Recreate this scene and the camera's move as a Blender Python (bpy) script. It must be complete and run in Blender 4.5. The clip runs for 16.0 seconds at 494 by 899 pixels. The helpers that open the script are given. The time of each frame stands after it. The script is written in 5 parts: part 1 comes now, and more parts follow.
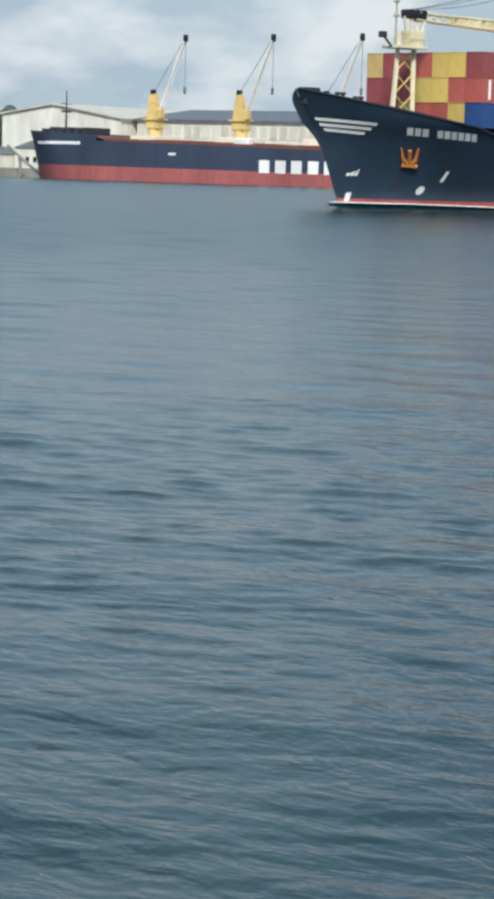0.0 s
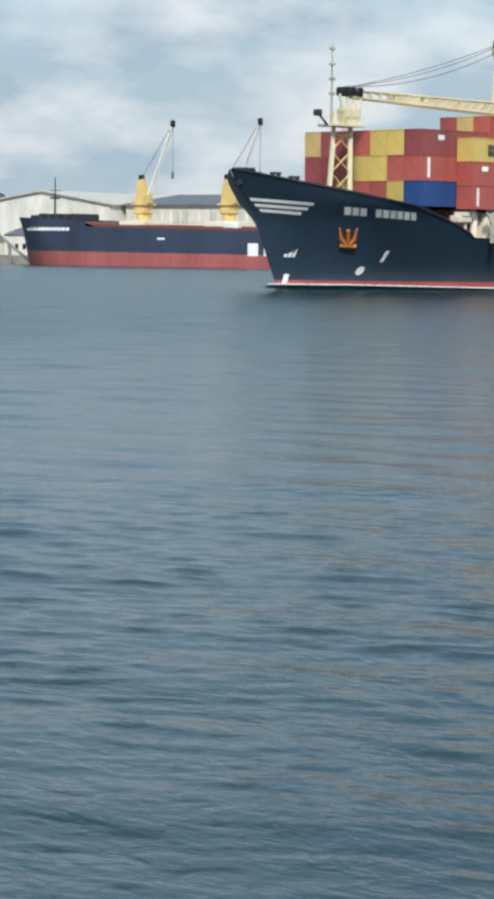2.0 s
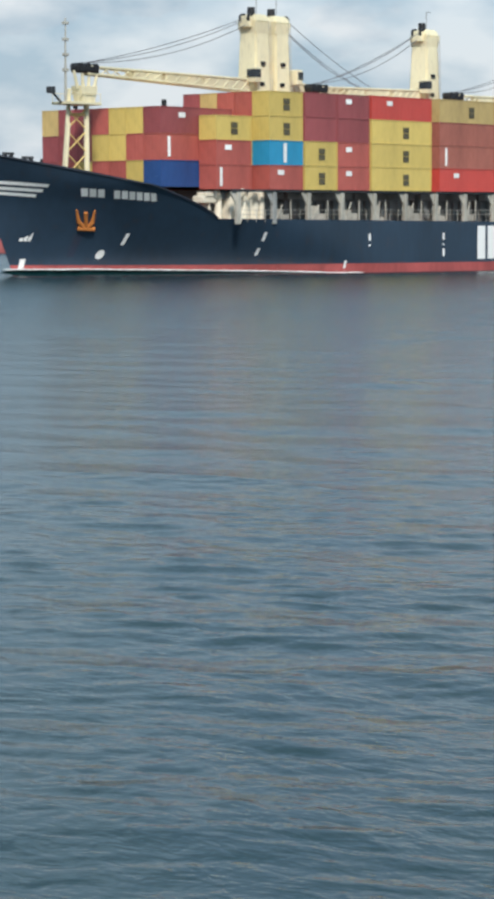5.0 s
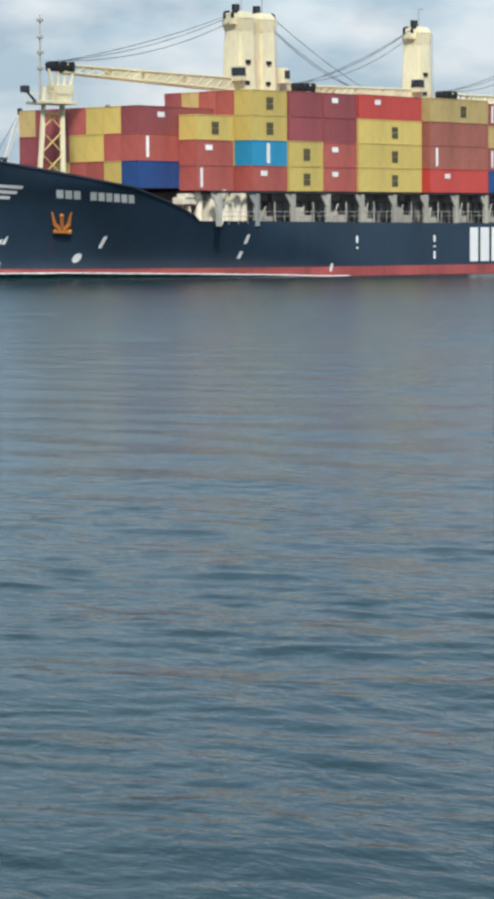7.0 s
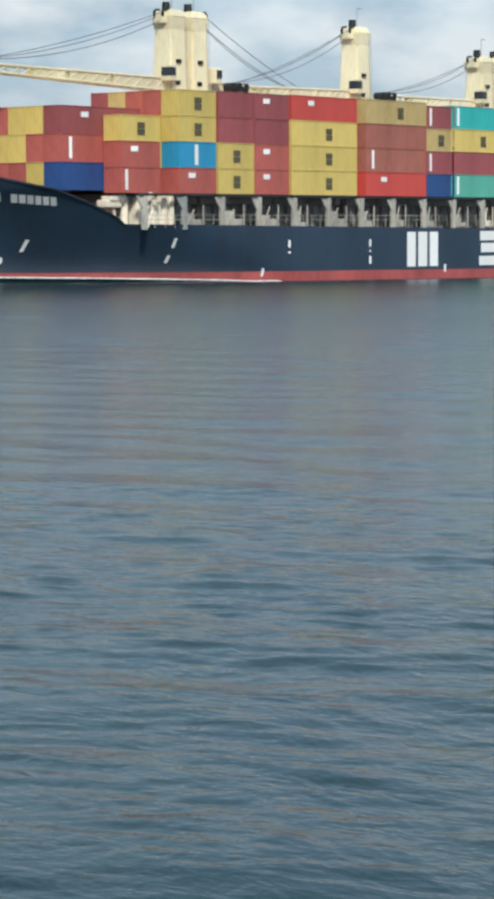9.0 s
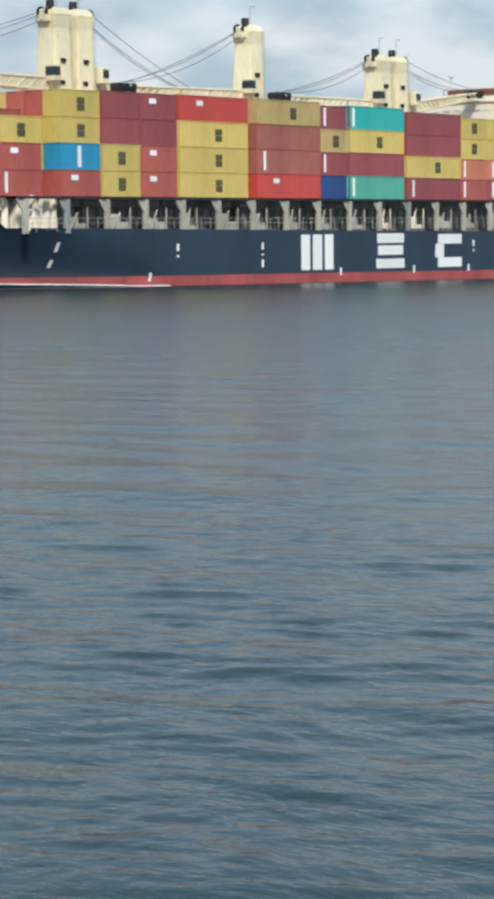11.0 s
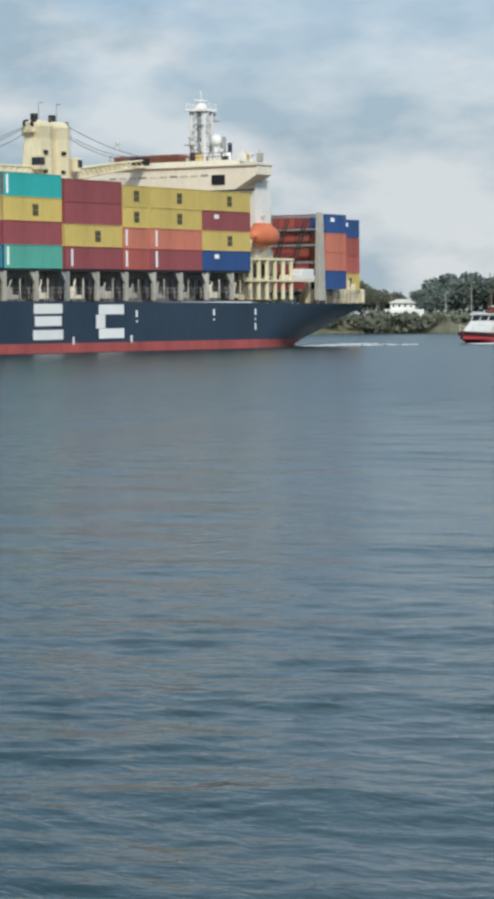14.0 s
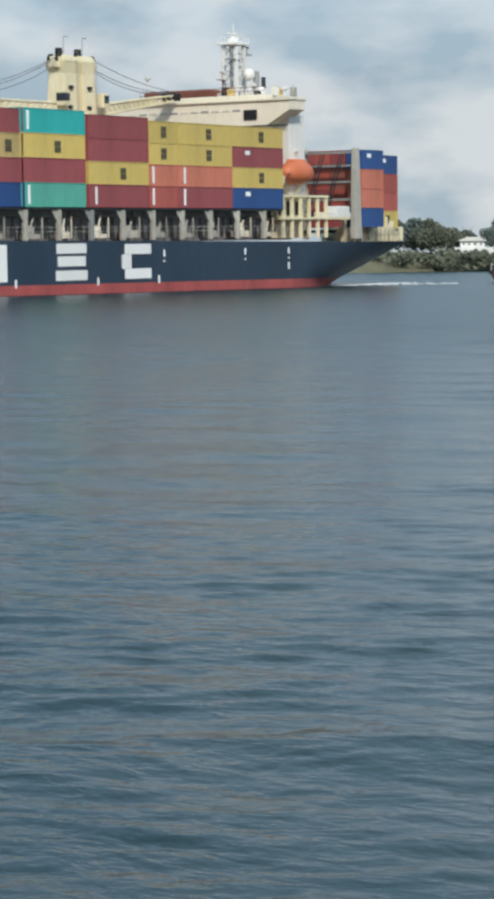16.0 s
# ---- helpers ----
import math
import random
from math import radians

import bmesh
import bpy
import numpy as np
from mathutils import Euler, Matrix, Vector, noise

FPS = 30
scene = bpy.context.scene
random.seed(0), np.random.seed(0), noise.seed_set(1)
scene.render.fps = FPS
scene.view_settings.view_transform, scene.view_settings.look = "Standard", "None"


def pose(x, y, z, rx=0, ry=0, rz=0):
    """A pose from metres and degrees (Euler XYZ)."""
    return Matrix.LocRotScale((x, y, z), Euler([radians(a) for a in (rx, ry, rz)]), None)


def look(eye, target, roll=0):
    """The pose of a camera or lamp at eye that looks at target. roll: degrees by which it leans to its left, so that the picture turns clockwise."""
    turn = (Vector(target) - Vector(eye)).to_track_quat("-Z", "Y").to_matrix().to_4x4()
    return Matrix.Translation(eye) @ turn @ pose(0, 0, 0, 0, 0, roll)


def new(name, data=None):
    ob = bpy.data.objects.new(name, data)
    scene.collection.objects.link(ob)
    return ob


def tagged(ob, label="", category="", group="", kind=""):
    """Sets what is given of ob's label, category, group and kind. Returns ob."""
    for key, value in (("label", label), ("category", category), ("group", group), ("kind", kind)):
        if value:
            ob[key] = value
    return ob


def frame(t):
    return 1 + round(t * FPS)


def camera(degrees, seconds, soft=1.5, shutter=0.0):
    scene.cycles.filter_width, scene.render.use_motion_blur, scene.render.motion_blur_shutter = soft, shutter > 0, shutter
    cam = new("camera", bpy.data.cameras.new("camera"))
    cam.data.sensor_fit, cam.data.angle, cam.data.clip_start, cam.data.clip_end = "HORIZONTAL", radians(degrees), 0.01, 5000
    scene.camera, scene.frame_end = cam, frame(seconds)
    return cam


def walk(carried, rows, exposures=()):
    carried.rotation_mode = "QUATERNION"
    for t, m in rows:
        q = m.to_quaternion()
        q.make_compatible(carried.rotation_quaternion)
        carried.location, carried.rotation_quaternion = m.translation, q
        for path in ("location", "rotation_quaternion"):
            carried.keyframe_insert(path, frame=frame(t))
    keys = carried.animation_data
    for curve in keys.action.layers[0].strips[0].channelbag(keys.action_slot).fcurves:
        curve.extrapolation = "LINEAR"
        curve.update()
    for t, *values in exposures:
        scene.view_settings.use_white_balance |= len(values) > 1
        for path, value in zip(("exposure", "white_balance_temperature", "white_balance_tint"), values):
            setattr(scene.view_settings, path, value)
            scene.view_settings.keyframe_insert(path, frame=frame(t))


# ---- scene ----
# The shot: a camera held by hand near the water follows a container ship that passes.
cam = camera(11.436, 16.0, soft=4.4)
EYE = (0.0, 0.0, 3.79)
# seconds, bearing from +x towards +y, elevation, roll (degrees)
VIEW = [
    (0.0, 43.051, -6.44, 1.655), (0.5, 42.691, -6.53, 2.046), (1.0, 42.83, -6.31, 1.425), (1.5, 42.956, -5.95, 1.269),
    (2.0, 42.921, -4.52, 0.755), (2.5, 38.368, -4.66, 0.176), (3.0, 39.37, -4.342, -1.634), (3.5, 38.614, -4.432, -0.763),
    (3.7, 38.373, -4.475, -0.282), (5.8, 39.07, -4.955, 0.2), (6.0, 39.10, -4.915, 0.40), (6.5, 39.09, -5.124, 0.15),
    (7.0, 39.53, -4.815, -0.15), (7.5, 39.67, -4.871, -0.05), (8.0, 39.62, -4.838, 0.0), (10.5, 38.04, -4.673, -0.124),
    (11.0, 37.646, -4.641, -0.238), (11.5, 35.988, -4.263, -0.302), (12.0, 35.195, -4.102, -0.563), (12.5, 33.943, -4.302, -0.64),
    (13.0, 32.929, -3.474, -0.223), (13.5, 32.284, -3.101, -0.325), (14.0, 31.21, -3.034, -0.275), (14.5, 30.537, -3.465, -0.228),
    (15.0, 29.715, -4.009, -0.256), (15.5, 29.356, -4.338, -0.184), (16.0, 32.845, -4.437, -0.57)]


def aim(bearing, elevation, distance=100.0):
    b, e = radians(bearing), radians(elevation)
    return Vector(EYE) + distance * Vector((math.cos(e) * math.cos(b), math.cos(e) * math.sin(b), math.sin(e)))


walk(cam, [(t, look(EYE, aim(b, e), r)) for t, b, e, r in VIEW], exposures=[(0.0, 0.46), (2.0, 0.46), (2.5, 0.32), (3.0, 0.42), (8.0, 0.46), (11.5, 0.44), (13.0, 0.32), (16.0, 0.24)])

# ---- sky and sun ----
SUN_EL, SUN_AZ = 38.0, 226.0  # degrees; bearing from +x towards +y from which the sun shines
world = bpy.data.worlds.new("sky")
scene.world = world
world.use_nodes = True
wn, wl = world.node_tree.nodes, world.node_tree.links
wn.clear()
sky = wn.new("ShaderNodeTexSky")
sky.sky_type, sky.sun_disc = "NISHITA", False
sky.sun_elevation, sky.sun_rotation = radians(SUN_EL), radians(90 - SUN_AZ)
sky.air_density, sky.dust_density, sky.ozone_density = 1.0, 0.1, 3.0
sky_bg = wn.new("ShaderNodeBackground")
sky_bg.inputs["Strength"].default_value = 0.074
w_blue = wn.new("ShaderNodeVectorMath")
w_blue.operation = "MULTIPLY"
w_blue.inputs[1].default_value = (0.96, 0.95, 0.97)
wl.new(sky.outputs[0], w_blue.inputs[0])
wl.new(w_blue.outputs[0], sky_bg.inputs[0])
w_co = wn.new("ShaderNodeTexCoord")
w_map = wn.new("ShaderNodeMapping")
w_map.inputs["Scale"].default_value = (1.0, 1.0, 2.2)
wl.new(w_co.outputs["Generated"], w_map.inputs[0])
w_noise = wn.new("ShaderNodeTexNoise")
w_noise.inputs["Scale"].default_value, w_noise.inputs["Detail"].default_value, w_noise.inputs["Roughness"].default_value = 13.0, 7.0, 0.5
wl.new(w_map.outputs[0], w_noise.inputs["Vector"])
w_ramp = wn.new("ShaderNodeValToRGB")
w_ramp.color_ramp.elements[0].position, w_ramp.color_ramp.elements[1].position = 0.36, 0.58
wl.new(w_noise.outputs[0], w_ramp.inputs[0])
w_noise2 = wn.new("ShaderNodeTexNoise")
w_noise2.inputs["Scale"].default_value, w_noise2.inputs["Detail"].default_value = 14.0, 7.0
wl.new(w_map.outputs[0], w_noise2.inputs["Vector"])
w_tone = wn.new("ShaderNodeValToRGB")
w_tone.color_ramp.elements[0].position, w_tone.color_ramp.elements[1].position = 0.41, 0.61
w_tone.color_ramp.elements[0].color, w_tone.color_ramp.elements[1].color = (0.305, 0.39, 0.46, 1), (0.55, 0.585, 0.61, 1)
wl.new(w_noise2.outputs[0], w_tone.inputs[0])
cloud_bg = wn.new("ShaderNodeBackground")
cloud_bg.inputs["Strength"].default_value = 1.0
# thin cloud: dim through the haze near the horizon, brighter overhead
w_sep = wn.new("ShaderNodeSeparateXYZ")
wl.new(w_co.outputs["Generated"], w_sep.inputs[0])
w_high = wn.new("ShaderNodeMapRange")
w_high.interpolation_type = "SMOOTHSTEP"
w_high.inputs["From Min"].default_value, w_high.inputs["From Max"].default_value = 0.05, 0.32
wl.new(w_sep.outputs["Z"], w_high.inputs[0])
w_tint = wn.new("ShaderNodeMix")
w_tint.data_type = "RGBA"
w_tint.inputs[6].default_value, w_tint.inputs[7].default_value = (1.0, 1.0, 1.0, 1), (1.02, 1.27, 1.38, 1)
wl.new(w_high.outputs[0], w_tint.inputs[0])
w_lit = wn.new("ShaderNodeVectorMath")
w_lit.operation = "MULTIPLY"
wl.new(w_tone.outputs[0], w_lit.inputs[0])
wl.new(w_tint.outputs[2], w_lit.inputs[1])
wl.new(w_lit.outputs[0], cloud_bg.inputs[0])
w_mix = wn.new("ShaderNodeMixShader")
# humid haze closes the gaps between the clouds towards the horizon
w_haze = wn.new("ShaderNodeMapRange")
w_haze.interpolation_type = "SMOOTHSTEP"
w_haze.inputs["From Min"].default_value, w_haze.inputs["From Max"].default_value = 0.04, 0.26
w_haze.inputs["To Min"].default_value, w_haze.inputs["To Max"].default_value = 0.95, 0.0
wl.new(w_sep.outputs["Z"], w_haze.inputs[0])
w_cover = wn.new("ShaderNodeMath")
w_cover.operation = "MAXIMUM"
wl.new(w_ramp.outputs[0], w_cover.inputs[0])
wl.new(w_haze.outputs[0], w_cover.inputs[1])
wl.new(w_cover.outputs[0], w_mix.inputs[0])
wl.new(sky_bg.outputs[0], w_mix.inputs[1])
wl.new(cloud_bg.outputs[0], w_mix.inputs[2])
w_out = wn.new("ShaderNodeOutputWorld")
wl.new(w_mix.outputs[0], w_out.inputs[0])

sun_data = bpy.data.lights.new("sun", "SUN")
sun_data.energy, sun_data.angle, sun_data.color = 2.7, radians(8.0), (1.0, 0.96, 0.89)
sun = new("sun", sun_data)
az, el = radians(SUN_AZ), radians(SUN_EL)
sun.matrix_world = look((0, 0, 0), (-math.cos(el) * math.cos(az), -math.cos(el) * math.sin(az), -math.sin(el)))


# ---- materials ----
def paint(name, colour, rough=0.5, metal=0.0, dirt=0.25, scale=0.35, bump=0.0, ribs=0.0, spec=0.4, rust=0.0):
    """Painted or raw surface with stains at two scales, and upright ribs if asked."""
    m = bpy.data.materials.new(name)
    m.use_nodes = True
    n, l = m.node_tree.nodes, m.node_tree.links
    b = n["Principled BSDF"]
    b.inputs["Roughness"].default_value, b.inputs["Metallic"].default_value = rough, metal
    b.inputs["Specular IOR Level"].default_value = spec
    co = n.new("ShaderNodeTexCoord")
    mp = n.new("ShaderNodeMapping")
    mp.inputs["Scale"].default_value = (1, 1, 0.35)
    l.new(co.outputs["Object"], mp.inputs[0])
    big, fine = n.new("ShaderNodeTexNoise"), n.new("ShaderNodeTexNoise")
    big.inputs["Scale"].default_value, fine.inputs["Scale"].default_value = scale, scale * 9
    big.inputs["Detail"].default_value = 6
    fine.inputs["Detail"].default_value = 4
    l.new(mp.outputs[0], big.inputs["Vector"])
    l.new(mp.outputs[0], fine.inputs["Vector"])
    add = n.new("ShaderNodeMath")
    add.operation = "MULTIPLY_ADD"
    add.inputs[1].default_value = 0.45
    l.new(fine.outputs[0], add.inputs[0])
    l.new(big.outputs[0], add.inputs[2])
    rmp = n.new("ShaderNodeMapRange")
    rmp.inputs["From Min"].default_value, rmp.inputs["From Max"].default_value = 0.45, 1.0
    rmp.inputs["To Min"].default_value, rmp.inputs["To Max"].default_value = 1 + dirt * 0.5, 1 - dirt
    l.new(add.outputs[0], rmp.inputs[0])
    info = n.new("ShaderNodeObjectInfo")
    rnd = n.new("ShaderNodeMapRange")
    rnd.inputs["To Min"].default_value, rnd.inputs["To Max"].default_value = 0.88, 1.1
    l.new(info.outputs["Random"], rnd.inputs[0])
    mul = n.new("ShaderNodeMath")
    mul.operation = "MULTIPLY"
    l.new(rmp.outputs[0], mul.inputs[0])
    l.new(rnd.outputs[0], mul.inputs[1])
    mix = n.new("ShaderNodeVectorMath")
    mix.operation = "SCALE"
    mix.inputs[0].default_value = colour
    l.new(mul.outputs[0], mix.inputs["Scale"])
    col = mix.outputs[0]
    if rust:
        rr = n.new("ShaderNodeValToRGB")
        rr.color_ramp.elements[0].position, rr.color_ramp.elements[1].position = 0.60, 0.75
        l.new(fine.outputs[0], rr.inputs[0])
        rm = n.new("ShaderNodeMix")
        rm.data_type = "RGBA"
        rk = n.new("ShaderNodeMath")
        rk.operation, rk.inputs[1].default_value = "MULTIPLY", rust
        l.new(rr.outputs[0], rk.inputs[0])
        l.new(rk.outputs[0], rm.inputs[0])
        l.new(col, rm.inputs[6])
        rm.inputs[7].default_value = (0.16, 0.07, 0.035, 1)
        col = rm.outputs[2]
    l.new(col, b.inputs["Base Color"])
    height = fine.outputs[0]
    bp = n.new("ShaderNodeBump")
    bp.inputs["Strength"].default_value, bp.inputs["Distance"].default_value = 0.12 + bump, 0.03
    if ribs:
        wave = n.new("ShaderNodeTexWave")
        wave.bands_direction, wave.wave_profile = "X", "SIN"
        wave.inputs["Scale"].default_value = ribs
        l.new(co.outputs["Object"], wave.inputs["Vector"])
        height = wave.outputs[1]
        bp.inputs["Strength"].default_value, bp.inputs["Distance"].default_value = 0.2, 0.03
    l.new(height, bp.inputs["Height"])
    l.new(bp.outputs[0], b.inputs["Normal"])
    return m


NAVY = paint("navy_hull_paint", (0.024, 0.046, 0.076), 0.45, dirt=0.35, scale=0.12, rust=0.12)
NAVY_DECK = paint("dark_bulwark_paint", (0.02, 0.027, 0.04), 0.6, rust=0.15)
BOOT = paint("red_boot_top_paint", (0.46, 0.10, 0.095), 0.6, dirt=0.4, scale=0.2)
WHITE = paint("white_marking_paint", (0.88, 0.88, 0.86), 0.55, dirt=0.06)
OFFWHITE = paint("white_boat_paint", (0.78, 0.77, 0.73), 0.45, dirt=0.15)
CREAM = paint("cream_superstructure_paint", (0.82, 0.75, 0.60), 0.55, dirt=0.15, scale=0.25, rust=0.10)
CRANE = paint("pale_yellow_crane_paint", (0.78, 0.70, 0.47), 0.5, dirt=0.2, scale=0.3, rust=0.15)
CRANE_OCHRE = paint("ochre_crane_paint", (0.72, 0.52, 0.20), 0.5, dirt=0.25, rust=0.15)
ORANGE = paint("orange_lifeboat_shell", (0.70, 0.20, 0.09), 0.5, dirt=0.15)
ANCHOR = paint("rusty_orange_anchor", (0.62, 0.22, 0.05), 0.8, dirt=0.35, rust=0.2)
BLACK = paint("black_steel", (0.015, 0.015, 0.017), 0.5)
DARK = paint("dark_grey_steel", (0.035, 0.04, 0.046), 0.7, rust=0.2)
COAMING = paint("weathered_grey_steel", (0.27, 0.28, 0.275), 0.75, dirt=0.4, rust=0.2)
STEEL = paint("grey_steel", (0.30, 0.31, 0.30), 0.6, dirt=0.3, rust=0.15)
PALE = paint("pale_grey_steel", (0.46, 0.44, 0.38), 0.6, dirt=0.35, rust=0.2)
DECK = paint("red_brown_deck_paint", (0.20, 0.07, 0.05), 0.75)
ROPE = paint("grey_wire_rope", (0.16, 0.16, 0.17), 0.6)
RUST_ROOF = paint("brown_canvas", (0.20, 0.07, 0.05), 0.8)
GLASS = paint("dark_window_glass", (0.015, 0.02, 0.025), 0.08, spec=0.6)
LOGO = paint("black_stencil_paint", (0.10, 0.085, 0.05), 0.6)
BOXES = {
    "yellow": paint("yellow_container_steel", (0.64, 0.48, 0.14), 0.5, ribs=3.5, dirt=0.18, rust=0.08),
    "ochre": paint("ochre_container_steel", (0.56, 0.41, 0.17), 0.55, ribs=3.5, dirt=0.25, rust=0.1),
    "red": paint("red_container_steel", (0.43, 0.105, 0.085), 0.5, ribs=3.5, dirt=0.25, rust=0.05),
    "bright red": paint("bright_red_container_steel", (0.58, 0.075, 0.06), 0.45, ribs=3.5, dirt=0.18),
    "maroon": paint("maroon_container_steel", (0.32, 0.08, 0.085), 0.5, ribs=3.5, dirt=0.25),
    "brown": paint("brown_red_container_steel", (0.40, 0.135, 0.10), 0.55, ribs=3.5, dirt=0.3, rust=0.1),
    "salmon": paint("salmon_container_steel", (0.62, 0.20, 0.13), 0.55, ribs=3.5, dirt=0.25),
    "blue": paint("blue_container_steel", (0.025, 0.08, 0.25), 0.45, ribs=3.5, dirt=0.25),
    "light blue": paint("light_blue_container_steel", (0.03, 0.30, 0.52), 0.45, ribs=3.5, dirt=0.18),
    "teal": paint("teal_container_steel", (0.03, 0.42, 0.40), 0.45, ribs=3.5, dirt=0.18),
    "green": paint("green_container_steel", (0.10, 0.40, 0.31), 0.5, ribs=3.5, dirt=0.22)}


def water_material():
    m = bpy.data.materials.new("rippled_harbour_water")
    m.use_nodes = True
    n, l = m.node_tree.nodes, m.node_tree.links
    b = n["Principled BSDF"]
    b.inputs["Base Color"].default_value = (0.0035, 0.026, 0.030, 1)
    b.inputs["IOR"].default_value = 1.333
    co = n.new("ShaderNodeTexCoord")
    # calm in the lee of the quay, ruffled by the wind in the open fairway
    dist = n.new("ShaderNodeVectorMath")
    dist.operation = "LENGTH"
    l.new(co.outputs["Object"], dist.inputs[0])
    ruffle = n.new("ShaderNodeMapRange")
    ruffle.inputs["From Min"].default_value, ruffle.inputs["From Max"].default_value = 20.0, 130.0
    ruffle.inputs["To Min"].default_value, ruffle.inputs["To Max"].default_value = 0.14, 0.26
    l.new(dist.outputs["Value"], ruffle.inputs[0])
    l.new(ruffle.outputs[0], b.inputs["Roughness"])
    turn = n.new("ShaderNodeMapping")
    turn.inputs["Rotation"].default_value = (0, 0, radians(-26))
    turn.inputs["Scale"].default_value = (1.0, 0.62, 1)
    l.new(co.outputs["Object"], turn.inputs[0])
    total = None
    for scale, detail, weight, warp in ((0.22, 2, 0.5, 0.4), (0.9, 3, 0.8, 0.5), (3.6, 3, 0.36, 0.5), (11.0, 2, 0.09, 0.3)):
        t = n.new("ShaderNodeTexNoise")
        t.inputs["Scale"].default_value, t.inputs["Detail"].default_value, t.inputs["Distortion"].default_value = scale, detail, warp
        l.new(turn.outputs[0], t.inputs["Vector"])
        k = n.new("ShaderNodeMath")
        k.operation = "MULTIPLY_ADD"
        k.inputs[1].default_value = weight
        l.new(t.outputs[0], k.inputs[0])
        if total is not None:
            l.new(total, k.inputs[2])
        else:
            k.inputs[2].default_value = 0
        total = k.outputs[0]
    bp = n.new("ShaderNodeBump")
    bp.inputs["Strength"].default_value, bp.inputs["Distance"].default_value = 1.0, 0.075
    l.new(total, bp.inputs["Height"])
    l.new(bp.outputs[0], b.inputs["Normal"])
    return m


WATER = water_material()
FOAM = paint("white_foam", (0.75, 0.77, 0.77), 0.9, dirt=0.4, scale=1.2)
GRASS = paint("scrub_and_grass", (0.19, 0.18, 0.11), 0.95, dirt=0.6, scale=0.08, bump=0.6)
QUAY = paint("concrete_quay", (0.36, 0.34, 0.30), 0.85, dirt=0.35, scale=0.1)
def foliage(name, colour):
    """Leaves that also let light through."""
    m = paint(name, colour, 0.8, dirt=0.4, scale=0.4)
    n, l = m.node_tree.nodes, m.node_tree.links
    b = n["Principled BSDF"]
    thin = n.new("ShaderNodeBsdfTranslucent")
    l.new(b.inputs["Base Color"].links[0].from_socket, thin.inputs[0])
    mix = n.new("ShaderNodeMixShader")
    mix.inputs[0].default_value = 0.25
    l.new(b.outputs[0], mix.inputs[1])
    l.new(thin.outputs[0], mix.inputs[2])
    l.new(mix.outputs[0], n["Material Output"].inputs[0])
    return m


# leaf green lightened beyond real leaves: the haze of distance put into the colour
LEAF = foliage("hazed_green_foliage", (0.165, 0.205, 0.18))
LEAF_PALE = foliage("olive_foliage", (0.19, 0.205, 0.145))
# far carrier's hull: haze mixed into both colours; the navy also serves anchor wear
NAVY_HAZE_WEAR = paint("hazed_worn_navy_paint", (0.040, 0.055, 0.095), 0.6, dirt=0.35, scale=0.1, rust=0.15)
BOOT_HAZED = paint("hazed_red_paint", (0.40, 0.115, 0.11), 0.7, dirt=0.4, scale=0.1, rust=0.1)
BARK = paint("grey_bark", (0.12, 0.09, 0.07), 0.9)
SHED_WALL = paint("cream_sheet_cladding", (0.80, 0.77, 0.68), 0.6, ribs=1.2)
SHED_ROOF = paint("grey_sheet_roof", (0.13, 0.14, 0.16), 0.6)
TRIM = paint("pale_wall_panel", (0.62, 0.58, 0.50), 0.7)


# ---- builders ----
def part(name, bm, material, parent=None, label=""):
    me = bpy.data.meshes.new(name)
    bm.normal_update()
    bm.to_mesh(me)
    bm.free()
    for m in material if isinstance(material, (list, tuple)) else [material]:
        me.materials.append(m)
    ob = new(name, me)
    if parent is not None:
        ob.parent = parent
    if label:
        ob["label"] = label
    return ob


def box(bm, x0, x1, y0, y1, z0, z1, bevel=0.0):
    r = bmesh.ops.create_cube(bm, size=1.0, matrix=Matrix.LocRotScale(((x0 + x1) / 2, (y0 + y1) / 2, (z0 + z1) / 2), None, (abs(x1 - x0), abs(y1 - y0), abs(z1 - z0))))
    if bevel:
        es = list({e for v in r["verts"] for e in v.link_edges})
        bmesh.ops.bevel(bm, geom=es, offset=bevel, segments=2, affect="EDGES", profile=0.5)
    return bm


def beam(bm, a, b, r, sides=8, r2=None):
    """A round bar from a to b."""
    a, b = Vector(a), Vector(b)
    d = b - a
    m = Matrix.Translation((a + b) / 2) @ d.to_track_quat("Z", "Y").to_matrix().to_4x4()
    bmesh.ops.create_cone(bm, cap_ends=True, segments=sides, radius1=r, radius2=r if r2 is None else r2, depth=d.length, matrix=m)
    return bm


def tube(bm, pts, r, sides=5):
    """One bent round bar through the points."""
    rings = []
    for i, p in enumerate(pts):
        d = (Vector(pts[min(i + 1, len(pts) - 1)]) - Vector(pts[max(i - 1, 0)])).normalized()
        u = d.orthogonal().normalized() if i == 0 else (u - d * u.dot(d)).normalized()
        w = d.cross(u)
        rings.append([bm.verts.new(Vector(p) + r * (math.cos(a) * u + math.sin(a) * w)) for a in [k * 2 * math.pi / sides for k in range(sides)]])
    for a, c in zip(rings, rings[1:]):
        for k in range(sides):
            bm.faces.new([a[k], a[(k + 1) % sides], c[(k + 1) % sides], c[k]])
    bm.faces.new(rings[0][::-1])
    bm.faces.new(rings[-1])
    return bm


